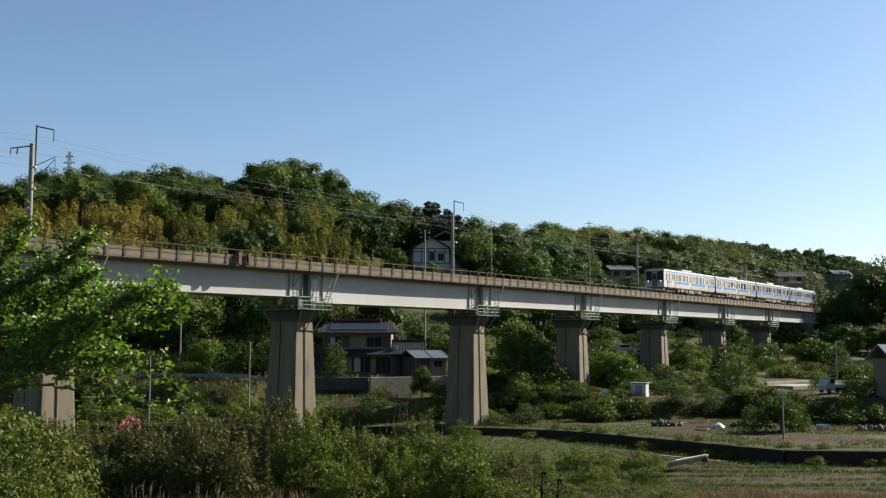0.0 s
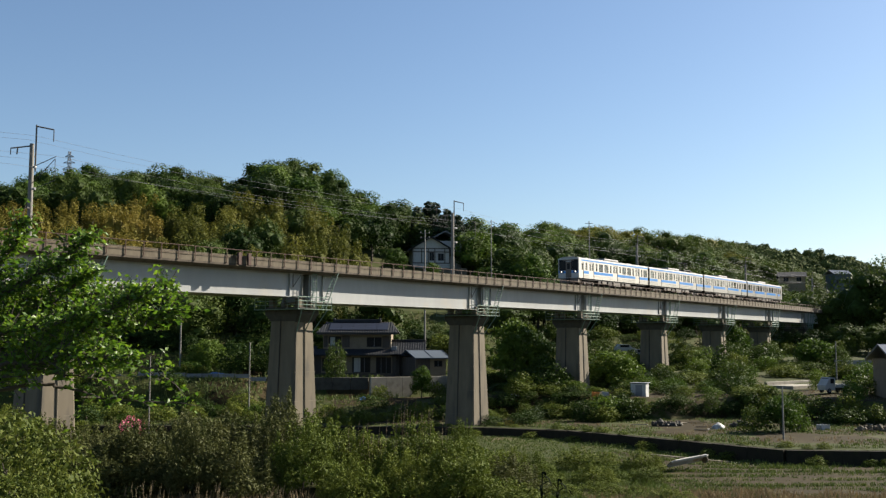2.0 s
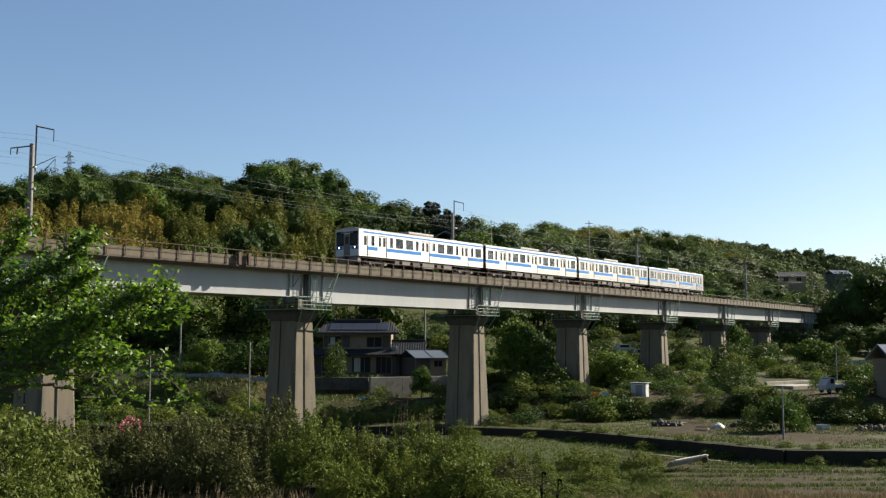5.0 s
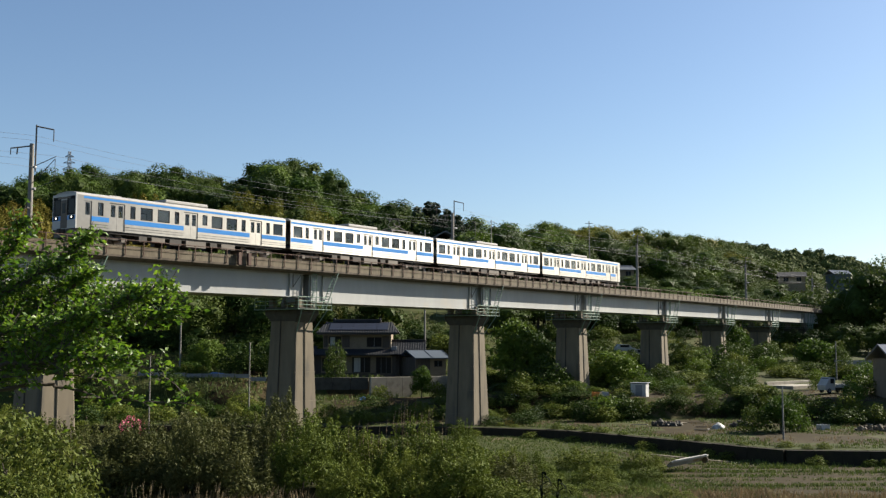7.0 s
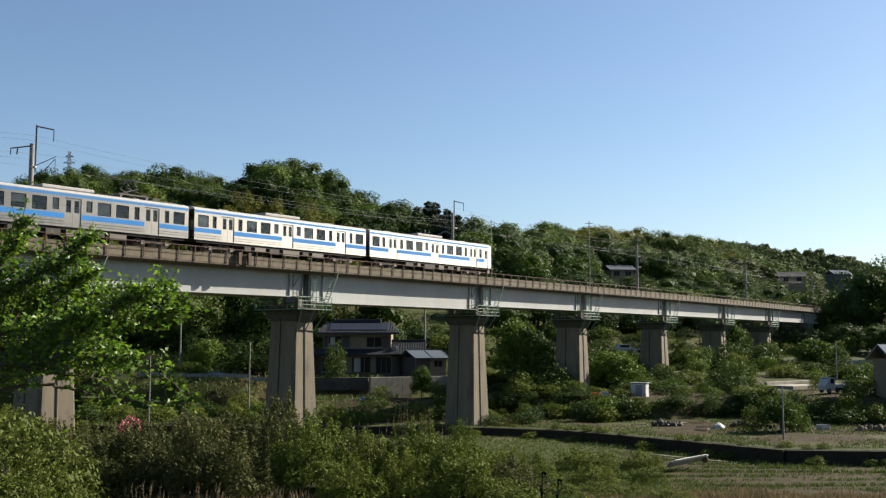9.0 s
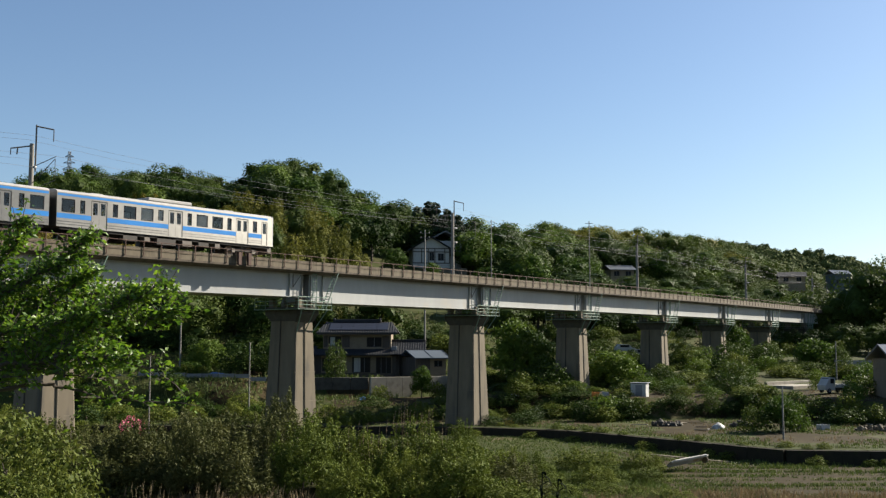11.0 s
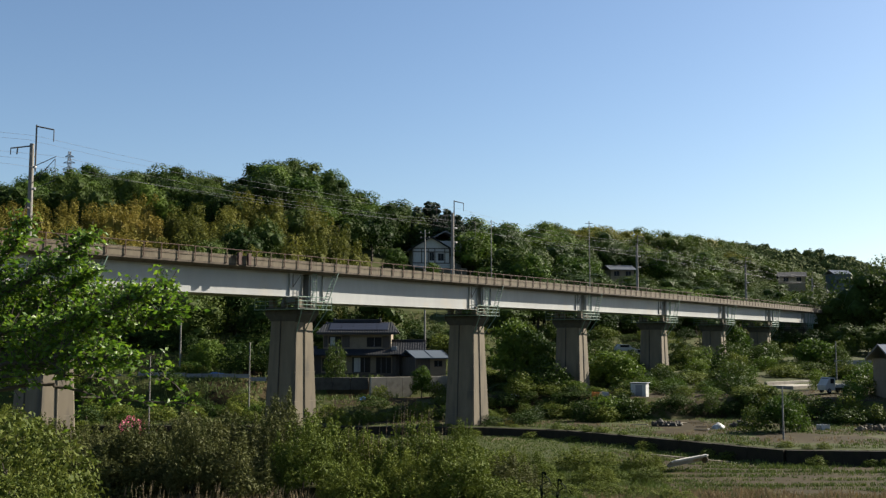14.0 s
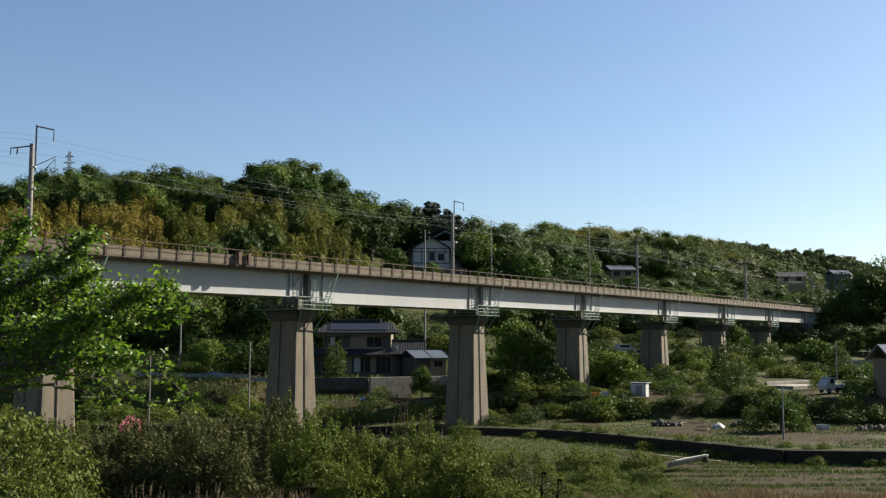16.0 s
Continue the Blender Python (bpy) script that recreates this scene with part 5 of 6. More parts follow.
def crate(x, y, w, h, material, label):
    c = empty("crate", pose(x, y, ground_z(x, y), 0, 0, 25), label, "crate", "yard crates")
    part("shell", boxes((-w / 2, w / 2, -w / 3, -w / 3 + 0.04, 0, h), (-w / 2, w / 2, w / 3 - 0.04, w / 3, 0, h), (-w / 2, -w / 2 + 0.04, -w / 3 + 0.04, w / 3 - 0.04, 0, h), (w / 2 - 0.04, w / 2, -w / 3 + 0.04, w / 3 - 0.04, 0, h), (-w / 2 + 0.04, w / 2 - 0.04, -w / 3 + 0.04, w / 3 - 0.04, 0, 0.05)), material, c)
    part("rim", boxes((-w / 2 - 0.03, w / 2 + 0.03, -w / 3 - 0.03, -w / 3 - 0.001, h - 0.06, h)), material, c)


crate(6.8, 107.5, 0.8, 0.45, YELLOW, "yellow plastic crate on grass")
crate(17.0, 117.2, 0.7, 0.5, ORANGE, "orange plastic crate beside shrubs")
crate(18.0, 117.8, 0.9, 0.5, WHITE, "white plastic crate beside shrubs")
crate(35.5, 98.5, 1.0, 0.5, WHITE, "white plastic crate on bare ground")
crate(33.8, 99.5, 0.8, 0.5, KERB, "grey crate on bare ground")


def board(x, y, L, w, yaw, material, label):
    ob = put("plank", boxes((-L / 2, L / 2, -w / 2, w / 2, 0, 0.05), bevel=0.008), material, None, pose(x, y, ground_z(x, y) + 0.08, 4, 3, yaw))
    tagged(ob, label, "plank", "scattered planks")


for k in range(14):
    x, y = RNG.uniform(17, 44), RNG.uniform(95, 108)
    board(x, y, RNG.uniform(1.2, 3), RNG.uniform(0.2, 0.6), RNG.uniform(0, 180), (KERB, DARK_WOOD, METAL_GREY)[k % 3], "weathered plank lying on bare ground")
board(20.6, 82.5, 9.0, 0.25, -24, KERB, "long weathered plank along the canal edge")

# relay boxes on the viaduct's edge
for s in (13.4, 14.4):
    b = put("relay_box", boxes((-0.16, 0.16, -0.12, 0.10, -0.80, 0.16), bevel=0.02), RUST, None, on_line(s, o=2.9))
    tagged(b, "rust brown relay box hung on the viaduct edge", "relay box", "relay boxes")


# ---- scrub in the valley ----
def scatter(n, x0, x1, y0, y1, kinds_, w, h, test=None):
    made = 0
    while made < n:
        x, y = RNG.uniform(x0, x1), RNG.uniform(y0, y1)
        made += 1
        if (-10 < x < 1.5 and 121 < y < 131) or (test and not test(x, y)) or (-19 < x < 3.2 and 123 < y < 148) or (38 < x < 56 and 107 < y < 142):
            continue
        k = kinds_[int(RNG.integers(len(kinds_)))]
        f = RNG.uniform(0.6, 1.3)
        plant(k, x, y, RNG.uniform(*w) * f, RNG.uniform(*h) * f)


scatter(90, -50, 20, 106, 124, ("weed", "shrub", "weed"), (2.0, 4.0), (1.0, 2.2))
scatter(40, 6, 60, 114, 135, ("weed", "shrub", "bright"), (1.8, 3.6), (1.0, 2.2))
scatter(70, -55, 60, 124, 165, ("shrub", "weed", "shrub", "bright"), (2.5, 5.0), (1.4, 3.2), lambda x, y: y < foot_at(x)[0] + 30)
scatter(70, -45, 90, 140, 235, ("shrub", "weed", "weed"), (3.0, 6.0), (1.2, 3.0), lambda x, y: foot_at(x)[0] - 8 < y < foot_at(x)[0] + 36)
for kind, x, y, w, h in (("grove", 9.0, 131, 7, 8.5), ("grove", 12.5, 132, 5, 5.5), ("shrub", 12, 124, 6, 4.0), ("grove", 21.0, 130, 7.0, 4.8), ("bright", 17.5, 112.2, 5, 2.7), ("shrub", 20.2, 112.0, 4, 2.4),
                         ("grove", 47.5, 170, 5.5, 6.5), ("grove", 30.6, 95.5, 3.6, 3.5), ("shrub", 28.0, 95.5, 2.4, 2.4), ("bright", 32.2, 96.5, 2.8, 2.8), ("grove", 56.0, 158, 6.5, 5.0),
                         ("grove", -29.5, 131, 5.0, 4.4), ("shrub", -25, 128, 5, 4.0), ("shrub", -21, 130, 5, 4.2), ("grove", -22, 134, 4.5, 4.6), ("shrub", -13.4, 131, 3.0, 4.4), ("grove", -2.6, 127.6, 2.8, 4.2),
                         ("weed", -7.5, 125.4, 2.6, 1.8), ("weed", -0.5, 127.5, 2.6, 2.0), ("shrub", 2.8, 127.2, 3.0, 3.0), ("shrub", 36, 131, 5, 3.6), ("shrub", 33, 121, 4.0, 2.6), ("bright", 45.0, 126.0, 2.6, 2.6),
                         ("shrub", 47.8, 118.5, 4.2, 2.4), ("bright", 52.0, 128, 5, 3.0), ("shrub", 53.5, 121, 5, 3.0), ("shrub", 40, 105, 4.5, 1.8), ("bright", 43, 110, 3, 2.0)):
    plant(kind, x, y, w, h)
scatter(50, -60, 5, 128, 165, ("shrub", "shrub", "weed"), (3.5, 6.0), (2.0, 4.5), lambda x, y: y > foot_at(x)[0] - 2)
scatter(70, 5, 90, 135, 225, ("shrub", "shrub", "bright", "weed"), (3.0, 6.0), (1.6, 4.0), lambda x, y: foot_at(x)[0] - 25 < y < foot_at(x)[0] + 40)
scatter(25, 0, 45, 114, 130, ("shrub", "weed", "bright"), (1.5, 3.0), (0.8, 2.0))
for x in np.arange(-62, 4, 4.2):
    for dy in (15,):
        plant("deep", x + RNG.uniform(-1.5, 1.5), foot_at(x)[0] + dy + RNG.uniform(-2, 2), RNG.uniform(4, 6), RNG.uniform(2.5, 4.2))
for x in np.arange(6, 70, 5.5):
    plant("deep", x, foot_at(x)[0] + 31 + RNG.uniform(-3, 3), RNG.uniform(6, 9), RNG.uniform(5, 7.5))
for x, y, w, h in ((96, 289, 8, 6.5), (104, 291, 8, 6), (100, 284, 7, 5), (116, 309, 8, 7), (124, 310, 7, 6)):
    plant("fresh", x, y, w, h)
scatter(130, 4, 64, 113, 168, ("weed", "weed", "shrub"), (3.0, 5.0), (0.7, 1.5))
scatter(45, 34, 62, 128, 165, ("shrub", "bright", "weed"), (2.5, 4.5), (1.2, 3.0))
scatter(40, -48, -16, 110, 128, ("weed", "bright", "shrub"), (1.6, 3.2), (0.8, 1.8))
for x in np.arange(-2, 42, 1.3):
    if RNG.uniform() < 0.4:
        plant("weed", x, canal_at(x)[0] - RNG.uniform(0.5, 1.6), RNG.uniform(0.9, 2.2), RNG.uniform(0.35, 0.9), z=-1.25)
    if RNG.uniform() < 0.5:
        plant("weed", x, canal_at(x)[0] + RNG.uniform(0.4, 2.0), RNG.uniform(0.8, 1.6), RNG.uniform(0.3, 0.7), z=-0.45 + 0.3 * ease((x - 5) / 20))
# hedge along the second terrace
for x in np.arange(9, 44, 2.0):
    plant("shrub" if RNG.uniform() < 0.6 else "weed", x, bank_at(x)[0] + RNG.uniform(0.2, 1.6), RNG.uniform(2.0, 3.6), RNG.uniform(1.2, 2.8), z=0.2)


# hedges along the upper terraces
for lift in (2, 9, 16, 24):
    for x in np.arange(8, 76, 3.1):
        if RNG.uniform() < 0.72:
            plant(("shrub", "shrub", "weed")[int(RNG.integers(3))], x + RNG.uniform(-1, 1), foot_at(x)[0] + lift + RNG.uniform(-0.8, 0.8), RNG.uniform(3.0, 4.6), RNG.uniform(1.0, 2.0))


def blossom(x, y, w, h, material, label):
    lob = round_lobes(RNG, w, h, 7, 0.0)
    b = empty("flowering_shrub", pose(x, y, ground_z(x, y)), label, "flowering shrub", "flowering shrubs")
    me = leaf_mesh("blossom", RNG, lob, 900, 0.09, material, 0.8, 0.0, 1.0)
    for o in (new("blossom", me), new("stem", trunk_mesh("stem", RNG, h * 0.8, 0.04, w * 0.25))):
        o.parent = b


RED = mat("red blossom", (0.55, 0.03, 0.06), (0.45, 0.03, 0.05), 3, 0.5, 0.7, translucent=0.2)
blossom(-30.5, 104, 3.0, 1.9, PINK, "pink flowering shrub at the field's edge")
blossom(29.5, 214, 3.6, 4.6, RED, "bright red flowering shrub on the slope")
blossom(84.5, 250, 3.6, 4.0, RED, "bright red flowering shrub on the slope")


# ---- foreground scrub ----
SCRUB = []


def scrub_lobes(rng, n, shoots):
    """Many small clumps over a rough mound, with upright leafy shoots standing out of it."""
    out = []
    for k in range(n):
        a, q = rng.uniform(0, 6.28), math.sqrt(rng.uniform(0, 1)) * 1.75
        top = 3.3 * math.sqrt(max(0.05, 1 - (q / 2.05) ** 2)) * rng.uniform(0.75, 1.05)
        r = rng.uniform(0.22, 0.55)
        out.append((math.cos(a) * q, math.sin(a) * q, top * rng.uniform(0.35, 1.0) ** 0.6, r, r, r * rng.uniform(0.7, 1.4)))
    for k in range(shoots):
        a, q = rng.uniform(0, 6.28), rng.uniform(0.1, 1.7)
        top = 3.3 * math.sqrt(max(0.05, 1 - (q / 2.05) ** 2))
        h = rng.uniform(0.35, 0.8)
        out.append((math.cos(a) * q, math.sin(a) * q, top + h * 0.4, rng.uniform(0.08, 0.16), rng.uniform(0.08, 0.16), h))
    return out


def scrub_kinds():
    for k in range(4):
        SCRUB.append((trunk_mesh("stem", RNG, 3.2, 0.06, 1.2, 9, 0.85), leaf_mesh("foliage", RNG, scrub_lobes(RNG, 70, 26), 12500, 0.036, (LEAF_GREY, LEAF_WEED, LEAF_GREY, LEAF_WEED)[k], 1.0, 0.35, 2.3, 0.0, 0.12)))
    lob = round_lobes(RNG, 4.0, 4.0, 24, 0.0)
    SCRUB.append((trunk_mesh("stem", RNG, 3.2, 0.06, 1.2, 9, 0.85), leaf_mesh("foliage", RNG, lob, 13000, 0.04, LEAF_THICKET, 0.9, 0.0, 2.0, 0.0, 0.14)))


def scrub(x, y, w, h, k):
    t = empty("scrub_bush", pose(x, y, ground_z(x, y) - 0.15, 0, 0, float(RNG.uniform(0, 360))), "large tangled grey green scrub bush" if k % 2 == 0 else "leafy green scrub bush with uneven top", "bush", "foreground scrub")
    for nm, me in zip(("stem", "foliage"), SCRUB[k]):
        o = new(nm, me)
        o.parent = t
        if nm == "stem":
            o["kind"] = "stuff"
        o.matrix_basis = Matrix.Diagonal((w / 4.0, w / 4.0, h / 4.0, 1))


scrub_kinds()
top_line = table([(-24, 4.1), (-20, 4.1), (-16, 4.3), (-12, 4.9), (-9, 4.9), (-6.5, 3.9), (-5, 3.0), (-3.2, 3.6), (-1.3, 4.5), (0.5, 4.2), (2.2, 3.0), (5, 2.3), (10, 2.2), (14, 1.7), (16.5, 1.0)])
for row_y, f in ((61, 1.0), (57, 0.97), (53, 0.9)):
    for x in np.arange(-25, 4, 2.6):
        xx, yy = x + RNG.uniform(-0.9, 0.9), row_y + RNG.uniform(-1.6, 1.6)
        h = top_line(xx * 57 / yy)[0] * f * RNG.uniform(0.72, 1.08) + 0.3
        scrub(xx, yy, RNG.uniform(3.4, 5.2), h, (1, 3, 1, 3, 2)[int(RNG.integers(5))] if xx > -8 else int(RNG.integers(2)) * 2)  # grey scrub at the far end
for row_y, f in ((74, 1.0), (68, 0.8), (62, 0.55)):
    for x in np.arange(2, 15.5, 2.3):
        xx, yy = x + RNG.uniform(-0.7, 0.7), row_y + RNG.uniform(-1.6, 1.6)
        scrub(xx, yy, RNG.uniform(2.8, 4.0), max(0.6, top_line(xx * 60 / yy)[0] * f * RNG.uniform(0.7, 1.0)), 1 + 2 * int(RNG.integers(2)))


# ---- grass, reeds ----
def tufts(name, n, x0, x1, y0, y1, h, w, material, label, test, seed):
    rng = np.random.default_rng(seed)
    verts, faces = [], []
    for _ in range(n):
        x, y = rng.uniform(x0, x1), rng.uniform(y0, y1)
        if not test(x, y):
            continue
        z = ground_z(x, y)
        hh = h * rng.uniform(0.5, 1.4)
        for k in range(3):
            a = rng.uniform(0, 6.28)
            lean = rng.uniform(0.05, 0.45) * hh
            dx, dy = math.cos(a), math.sin(a)
            ox, oy = x + rng.uniform(-0.15, 0.15), y + rng.uniform(-0.15, 0.15)
            i = len(verts)
            verts += [(ox - dy * w, oy + dx * w, z - 0.05), (ox + dy * w, oy - dx * w, z - 0.05), (ox + dx * lean * 0.4 + dy * w * 0.6, oy + dy * lean * 0.4 - dx * w * 0.6, z + hh * 0.6), (ox + dx * lean, oy + dy * lean, z + hh)]
            faces += [(i, i + 1, i + 2), (i, i + 2, i + 3)]
    me = bpy.data.meshes.new(name)
    me.from_pydata(verts, [], faces)
    me.materials.append(material)
    tagged(new(name, me), label, "grass", kind="stuff")


def patchy(x, y, lo=-0.1, f=0.15):
    return noise.noise((x * f, y * f, 21)) > lo


on_field = lambda x, y: x > 15 and y < canal_at(x)[0] - 2 - max(0, (26 - x)) * 0.7
tufts("meadow_grass", 28000, -5, 40, 50, 104, 0.15, 0.028, BLADE, "rough green grass round the field", lambda x, y: y < canal_at(x)[0] - 0.5 and not (on_field(x, y) and y > 58 and noise.noise((x * 0.10, y * 0.8, 4)) < 0.02), 31)
tufts("row_weeds", 26000, 14, 46, 58, 84, 0.2, 0.03, BLADE, "green weeds in rows across the tilled field", lambda x, y: on_field(x, y) and math.sin(y * 2.6 + noise.noise((x * 0.12, y * 0.12, 6)) * 3) > 0.45 and noise.noise((x * 0.11, y * 0.35, 14)) > -0.12, 51)
tufts("bank_grass", 9000, 8, 46, 70, 100, 0.28, 0.035, BLADE, "thick green grass along the foot of the canal wall", lambda x, y: canal_at(x)[0] - 4.5 < y < canal_at(x)[0] - 0.6 and patchy(x, y, -0.15, 0.25), 52)
tufts("plot_grass", 11000, -58, -14, 105, 140, 0.3, 0.03, BLADE, "rough green grass on the plots below the slope", lambda x, y: patchy(x, y, -0.25, 0.2), 38)
tufts("terrace_grass", 24000, -30, 60, 80, 125, 0.18, 0.035, BLADE, "rough green grass on the canal terrace", lambda x, y: canal_at(x)[0] + 0.3 < y < bank_at(x)[0] + 6 and (patchy(x, y, -0.05) or y < canal_at(x)[0] + 3.2), 32)
tufts("tall_grass", 7000, -1, 14, 57, 77, 0.42, 0.016, BLADE, "tall green grass among the scrub", lambda x, y: patchy(x, y, -0.2, 0.3), 41)
tufts("field_straw", 6000, 8, 38, 59, 67, 0.42, 0.014, STRAW, "dry straw grass at the field's near edge", lambda x, y: y < 64 + noise.noise((x * 0.3, 0, 2)) * 3, 42)
tufts("terrace_straw", 9000, -45, 60, 84, 128, 0.22, 0.03, STRAW, "dry straw stubble on the terrace", lambda x, y: canal_at(x)[0] + 2 < y and noise.noise((x * 0.2, y * 0.2, 77)) > 0.05, 36)
tufts("dry_grass", 9000, -26, 34, 44, 57, 0.7, 0.016, STRAW, "dry straw coloured grass along the near edge", lambda x, y: y < 53 + noise.noise((x * 0.3, 0, 8)) * 5 and patchy(x, y, -0.15, 0.3), 33)
tufts("slope_grass", 42000, -50, 80, 118, 230, 0.45, 0.05, BLADE, "tall grass on the terraced slope", lambda x, y: foot_at(x)[0] - 12 < y < foot_at(x)[0] + 36 and patchy(x, y, -0.1, 0.09), 34)


def reeds(x, y, n, h, seed):
    rng = np.random.default_rng(seed)
    r = empty("reed_clump", pose(x, y, ground_z(x, y) - 0.1), "tall pale reed stems with drooping plumes", "reeds", "reed clumps")
    bm = bmesh.new()
    bp = bmesh.new()
    for _ in range(n):
        a, q = rng.uniform(0, 6.28), rng.uniform(0, 0.9)
        hh = h * rng.uniform(0.7, 1.1)
        p0 = Vector((math.cos(a) * q, math.sin(a) * q, 0))
        p1 = p0 + Vector((math.cos(a) * 0.25, math.sin(a) * 0.25, hh))
        rod(bm, p0, p1, 0.009, 0.005, n=3)
        rod(bp, p1 - Vector((0, 0, 0.35)), p1 + Vector((0.08, 0, 0.12)), 0.028, 0.008, n=4)
    part("stem", bm, STRAW, r)["kind"] = "stuff"
    part("plume", bp, STRAW, r)["kind"] = "stuff"


for k, (x, y, n, h) in enumerate(((-3.2, 57, 16, 4.3), (-1.8, 58, 16, 4.9), (-0.4, 57, 12, 4.6), (-4.6, 57.5, 10, 3.6), (-14, 50, 14, 1.5), (-11, 50, 14, 1.4), (-17.5, 50, 12, 1.5), (-8, 50, 10, 1.3))):
    reeds(x, y, n, h, 60 + k)


# ---- the near tree ----
def near_tree():
    rng = np.random.default_rng(3)
    base_z = ground_z(-7.6, 12.4)
    t = empty("young_tree", pose(-7.6, 12.4, base_z), "leafy young tree with slender dark branches and fresh leaves", "tree")
    off = Vector((-7.6, 12.4, base_z))
    trunk = bmesh.new()
    rod(trunk, (0, 0, -0.4), (0.2, 0.1, 1.4), 0.16, 0.12, n=10)
    rod(trunk, (0.2, 0.1, 1.4), (0.1, 0.0, 4.2), 0.12, 0.05, n=8)
    part("trunk", trunk, BARK, t)
    fork = Vector((0.2, 0.1, 1.2))
    ends = [
        [(-5.44, 11.90, 7.40), (-4.88, 11.84, 7.58), (-4.68, 11.78, 7.72), (-4.35, 11.72, 7.82), (-3.96, 11.66, 7.91), (-3.73, 11.60, 7.94)],
        [(-5.35, 11.70, 7.41), (-4.74, 11.76, 7.52), (-4.47, 11.82, 7.53), (-4.16, 11.88, 7.47), (-3.87, 11.94, 7.38), (-3.56, 12.00, 7.35), (-3.01, 12.06, 7.31)],
        [(-5.60, 12.10, 7.46), (-5.12, 12.04, 7.66), (-4.83, 11.98, 7.74), (-4.43, 11.92, 7.91), (-4.20, 11.86, 8.03), (-3.93, 11.80, 8.23), (-3.58, 11.74, 8.45), (-3.30, 11.68, 8.54)],
        [(-5.69, 12.30, 7.71), (-5.25, 12.36, 7.92), (-5.01, 12.42, 7.98), (-4.63, 12.48, 8.04), (-4.20, 12.54, 8.09), (-3.89, 12.60, 8.25), (-3.58, 12.66, 8.30), (-3.27, 12.72, 8.37)],
        [(-5.83, 12.60, 7.71), (-5.46, 12.54, 8.04), (-5.03, 12.48, 8.24), (-4.67, 12.42, 8.44), (-4.38, 12.36, 8.68), (-4.17, 12.30, 8.79)],
        [(-5.71, 12.20, 7.91), (-5.41, 12.26, 8.44), (-4.97, 12.32, 8.71), (-4.59, 12.38, 8.91), (-4.41, 12.44, 9.05), (-4.30, 12.50, 9.22)],
        [(-5.62, 12.00, 8.04), (-5.33, 11.94, 8.56), (-5.05, 11.88, 8.88), (-4.89, 11.82, 9.10), (-4.79, 11.76, 9.33)],
        [(-5.99, 12.80, 7.77), (-5.53, 12.86, 8.15), (-5.14, 12.92, 8.36), (-4.67, 12.98, 8.43), (-4.34, 13.04, 8.61), (-3.97, 13.10, 8.68)],
        [(-5.81, 12.40, 7.64), (-5.24, 12.34, 7.81), (-4.82, 12.28, 7.94), (-4.40, 12.22, 8.21), (-3.91, 12.16, 8.40), (-3.50, 12.10, 8.53), (-3.17, 12.04, 8.66)],
        [(-5.92, 12.50, 8.04), (-5.68, 12.56, 8.45), (-5.36, 12.62, 8.59), (-5.04, 12.68, 8.80), (-4.86, 12.74, 8.94)],
        [(-5.26, 11.50, 7.42), (-4.54, 11.44, 7.73), (-4.16, 11.38, 7.87), (-3.71, 11.32, 7.84), (-3.39, 11.26, 7.82)],
        [(-5.49, 12.00, 7.46), (-4.73, 12.06, 7.72), (-4.16, 12.12, 7.90), (-3.66, 12.18, 7.78), (-3.36, 12.24, 7.68), (-3.08, 12.30, 7.45)],
        [(-5.43, 11.60, 7.92), (-4.90, 11.54, 8.10), (-4.50, 11.48, 8.16), (-4.11, 11.42, 8.22), (-3.84, 11.36, 8.38)],
        [(-5.28, 11.40, 7.61), (-4.75, 11.46, 7.79), (-4.40, 11.52, 7.70), (-4.10, 11.58, 7.64), (-3.75, 11.64, 7.59)],
        [(-6.16, 13.00, 7.90), (-5.78, 12.94, 8.32), (-5.40, 12.88, 8.43), (-4.96, 12.82, 8.60), (-4.59, 12.76, 8.73), (-4.26, 12.70, 8.59)],
    ]
    leaf_at = []
    for number, path in enumerate(ends):
        lush = number not in (1, 11, 13)
        pts = [fork] + [Vector(p) - off for p in path]
        # smooth path
        fine = []
        for a, b in zip(pts, pts[1:]):
            for k in range(5):
                fine.append(a.lerp(b, k / 5) + Vector(rng.normal(size=3) * 0.012))
        fine.append(pts[-1])
        bm = bmesh.new()
        n = len(fine)
        for k in range(n - 1):
            rod(bm, fine[k], fine[k + 1], 0.026 * (1 - k / n) + 0.005, 0.026 * (1 - (k + 1) / n) + 0.005, n=6, caps=False)
        br = part("branch", bm, BARK, t)
        tw = bmesh.new()
        for k in range(int(n * (0.3 if lush else 0.6)), n):
            for _ in range(5 if lush else 1):
                d = (fine[min(k, n - 1)] - fine[k - 1]).normalized()
                v = (d + Vector(rng.normal(size=3) * 0.8) + Vector((0.1, 0, 0.25))).normalized()
                L = rng.uniform(0.15, 0.5) * (1.1 - 0.5 * k / n)
                e = fine[k] + v * L
                rod(tw, fine[k], e, 0.008, 0.003, n=4, caps=False)
                for q in np.linspace(0.15, 1.0, 9):
                    leaf_at.append(fine[k].lerp(e, q) + Vector(rng.normal(size=3) * 0.035))
        part("twig_spray", tw, BARK, br)["kind"] = "stuff"
    verts, faces = [], []
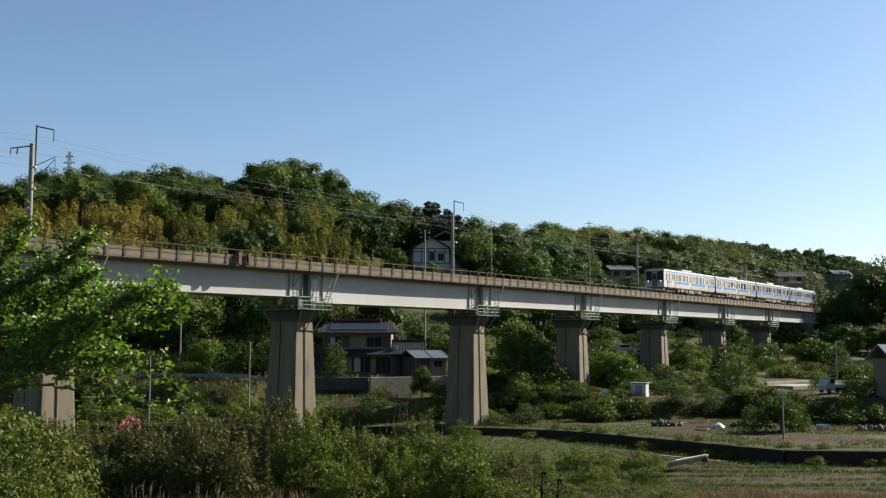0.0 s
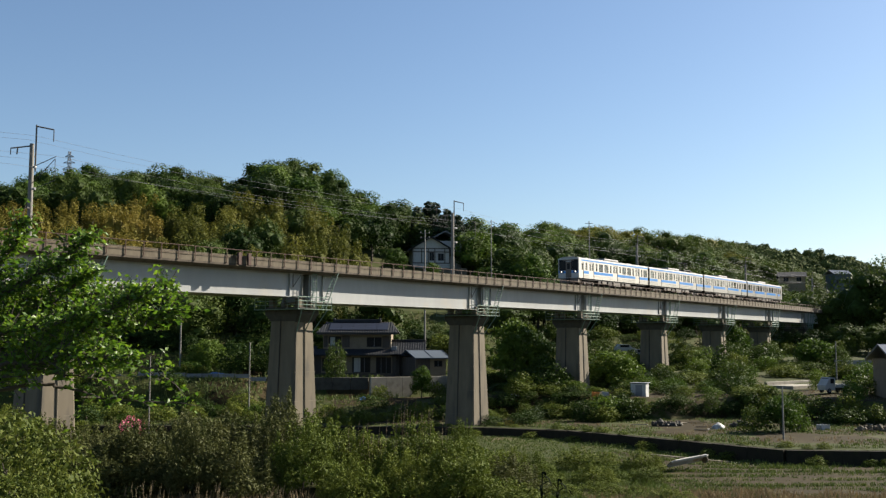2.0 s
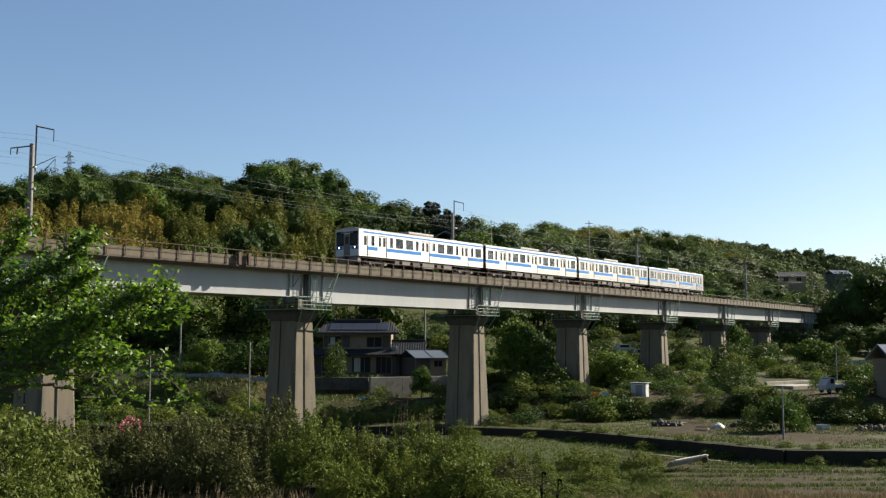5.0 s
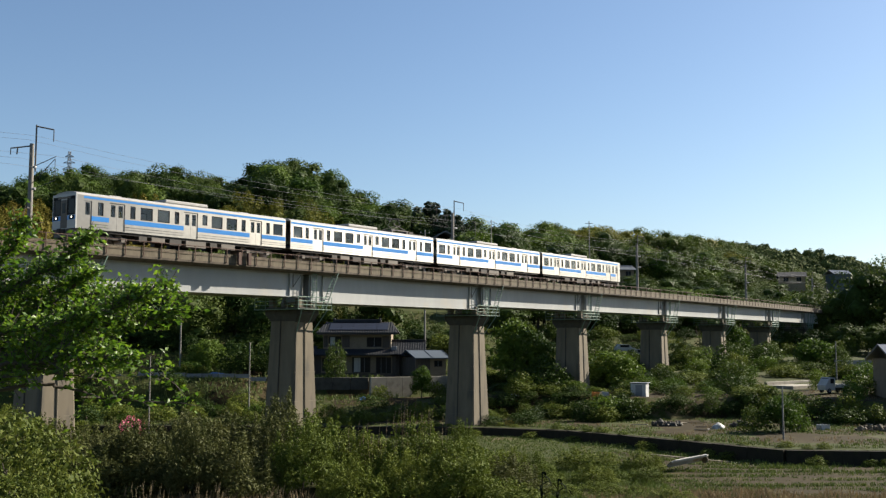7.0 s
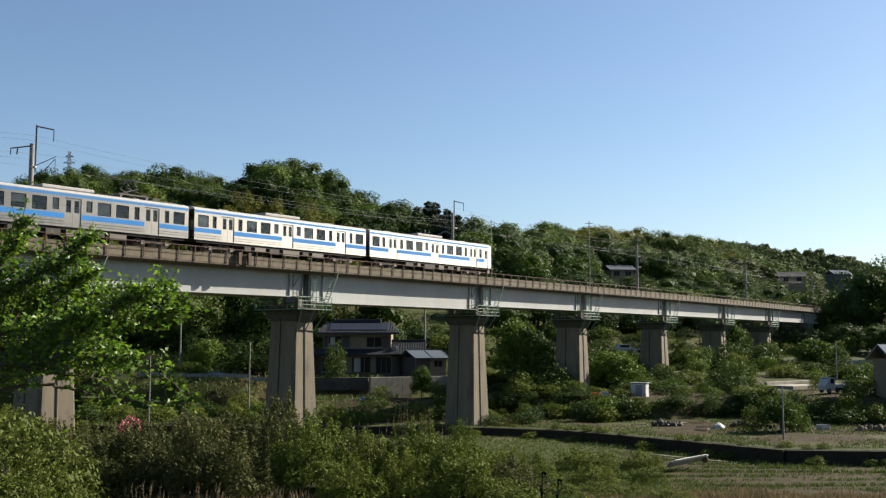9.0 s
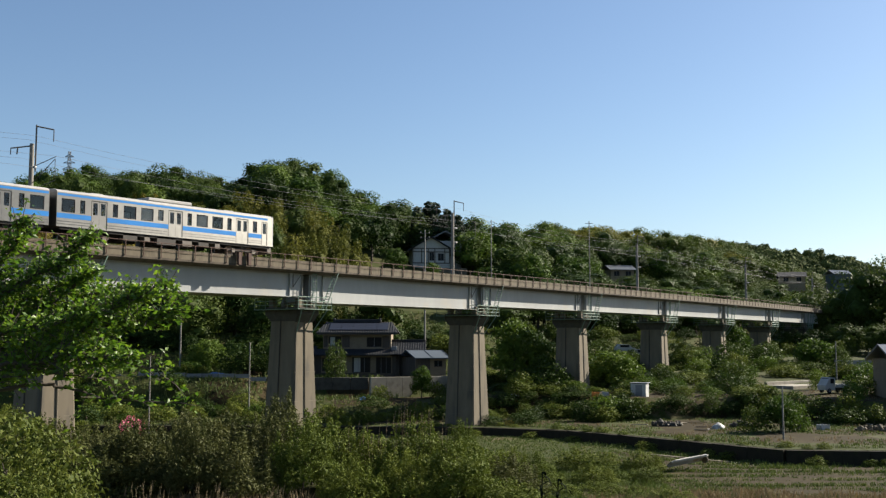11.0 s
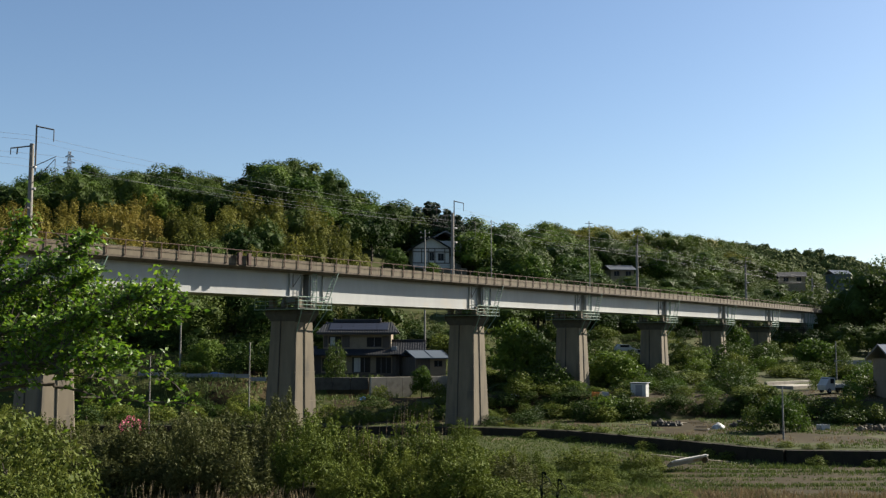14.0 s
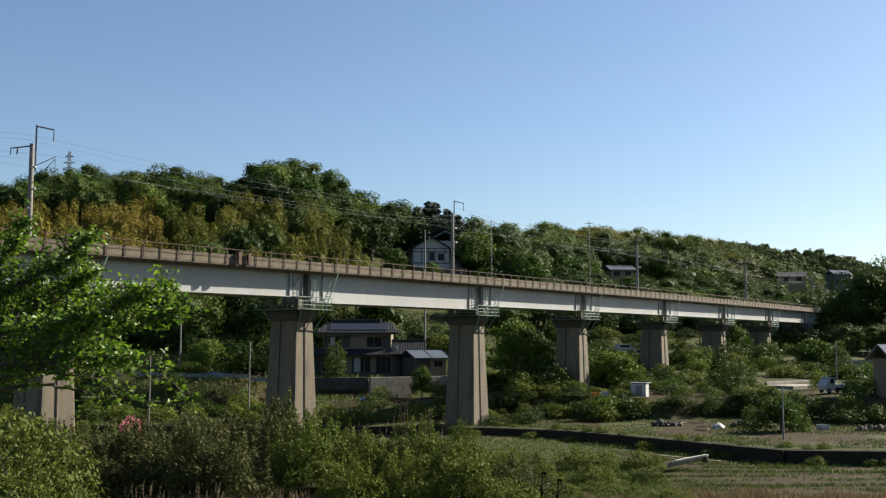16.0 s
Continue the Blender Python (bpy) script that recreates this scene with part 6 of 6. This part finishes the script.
    for p in leaf_at:
        a = rng.uniform(0, 6.28)
        d = Vector((math.cos(a), math.sin(a), rng.uniform(-0.9, 0.4))).normalized()
        s = d.cross(Vector(rng.normal(size=3))).normalized()
        u = d.cross(s)
        L = rng.uniform(0.05, 0.095)
        i = len(verts)
        verts += [tuple(p), tuple(p + d * L * 0.45 + s * L * 0.28 + u * L * 0.08), tuple(p + d * L - u * L * 0.1), tuple(p + d * L * 0.45 - s * L * 0.28 + u * L * 0.08), tuple(p + d * L * 0.5)]
        faces += [(i, i + 1, i + 4), (i + 1, i + 2, i + 4), (i + 2, i + 3, i + 4), (i + 3, i, i + 4)]
    me = bpy.data.meshes.new("leaves")
    me.from_pydata(verts, [], faces)
    me.materials.append(LEAF_NEAR)
    o = new("leaves", me)
    o.parent = t
    o["kind"] = "stuff"


near_tree()
for x, y, w, h, k in ((-7.6, 19, 2.8, 3.2, 4), (-9.0, 21.0, 3.6, 3.9, 4), (-7.3, 17.6, 2.0, 1.8, 4), (-8.3, 22.5, 2.6, 3.0, 4), (-10.4, 24.5, 3.6, 3.2, 4), (-12.4, 29, 4.6, 4.4, 4), (-14.5, 34, 5, 4.6, 3), (-11.2, 31, 3.6, 3.0, 4)):
    scrub(x, y, w, h, k)


SPROUT = mat("blackish sprout leaves", (0.008, 0.012, 0.005), (0.012, 0.016, 0.007), 3, 0.5, 0.9, spec=0.02)


def sprout(x, y, top):
    """A bare sprout with a few long drooping leaves."""
    g = ground_z(x, y)
    s = empty("sprout", pose(x, y, g - 0.05), "dark tall sprout with long drooping pointed leaves", "plant")
    h = top - g
    part("stem", rods(((0, 0, 0), (0.05, 0, h), 0.024, 0.012)), SPROUT, s)
    for k in range(7):
        a = k * 2.3
        z = h * (0.80 + 0.03 * k)
        L = 0.42 - 0.02 * k
        bm = bmesh.new()
        d = Vector((math.cos(a), math.sin(a) * 0.6, 0))
        n = Vector((-d.y, d.x, 0)) * 0.042
        p = [Vector((0.04, 0, z)) + d * (L * t) + Vector((0, 0, 0.10 * math.sin(t * 2.6) - 0.16 * t * t)) for t in (0, 0.35, 0.7, 1.0)]
        rows = [(bm.verts.new(q - n * w), bm.verts.new(q + Vector((0, 0, 0.004))), bm.verts.new(q + n * w)) for q, w in zip(p, (0.4, 1.0, 0.8, 0.05))]
        for r0, r1 in zip(rows, rows[1:]):
            bm.faces.new((r0[0], r0[1], r1[1], r1[0]))
            bm.faces.new((r0[1], r0[2], r1[2], r1[1]))
        part("leaf", bm, SPROUT, s)


sprout(1.64, 18.0, 5.83)
sprout(1.93, 18.2, 5.68)


motions()
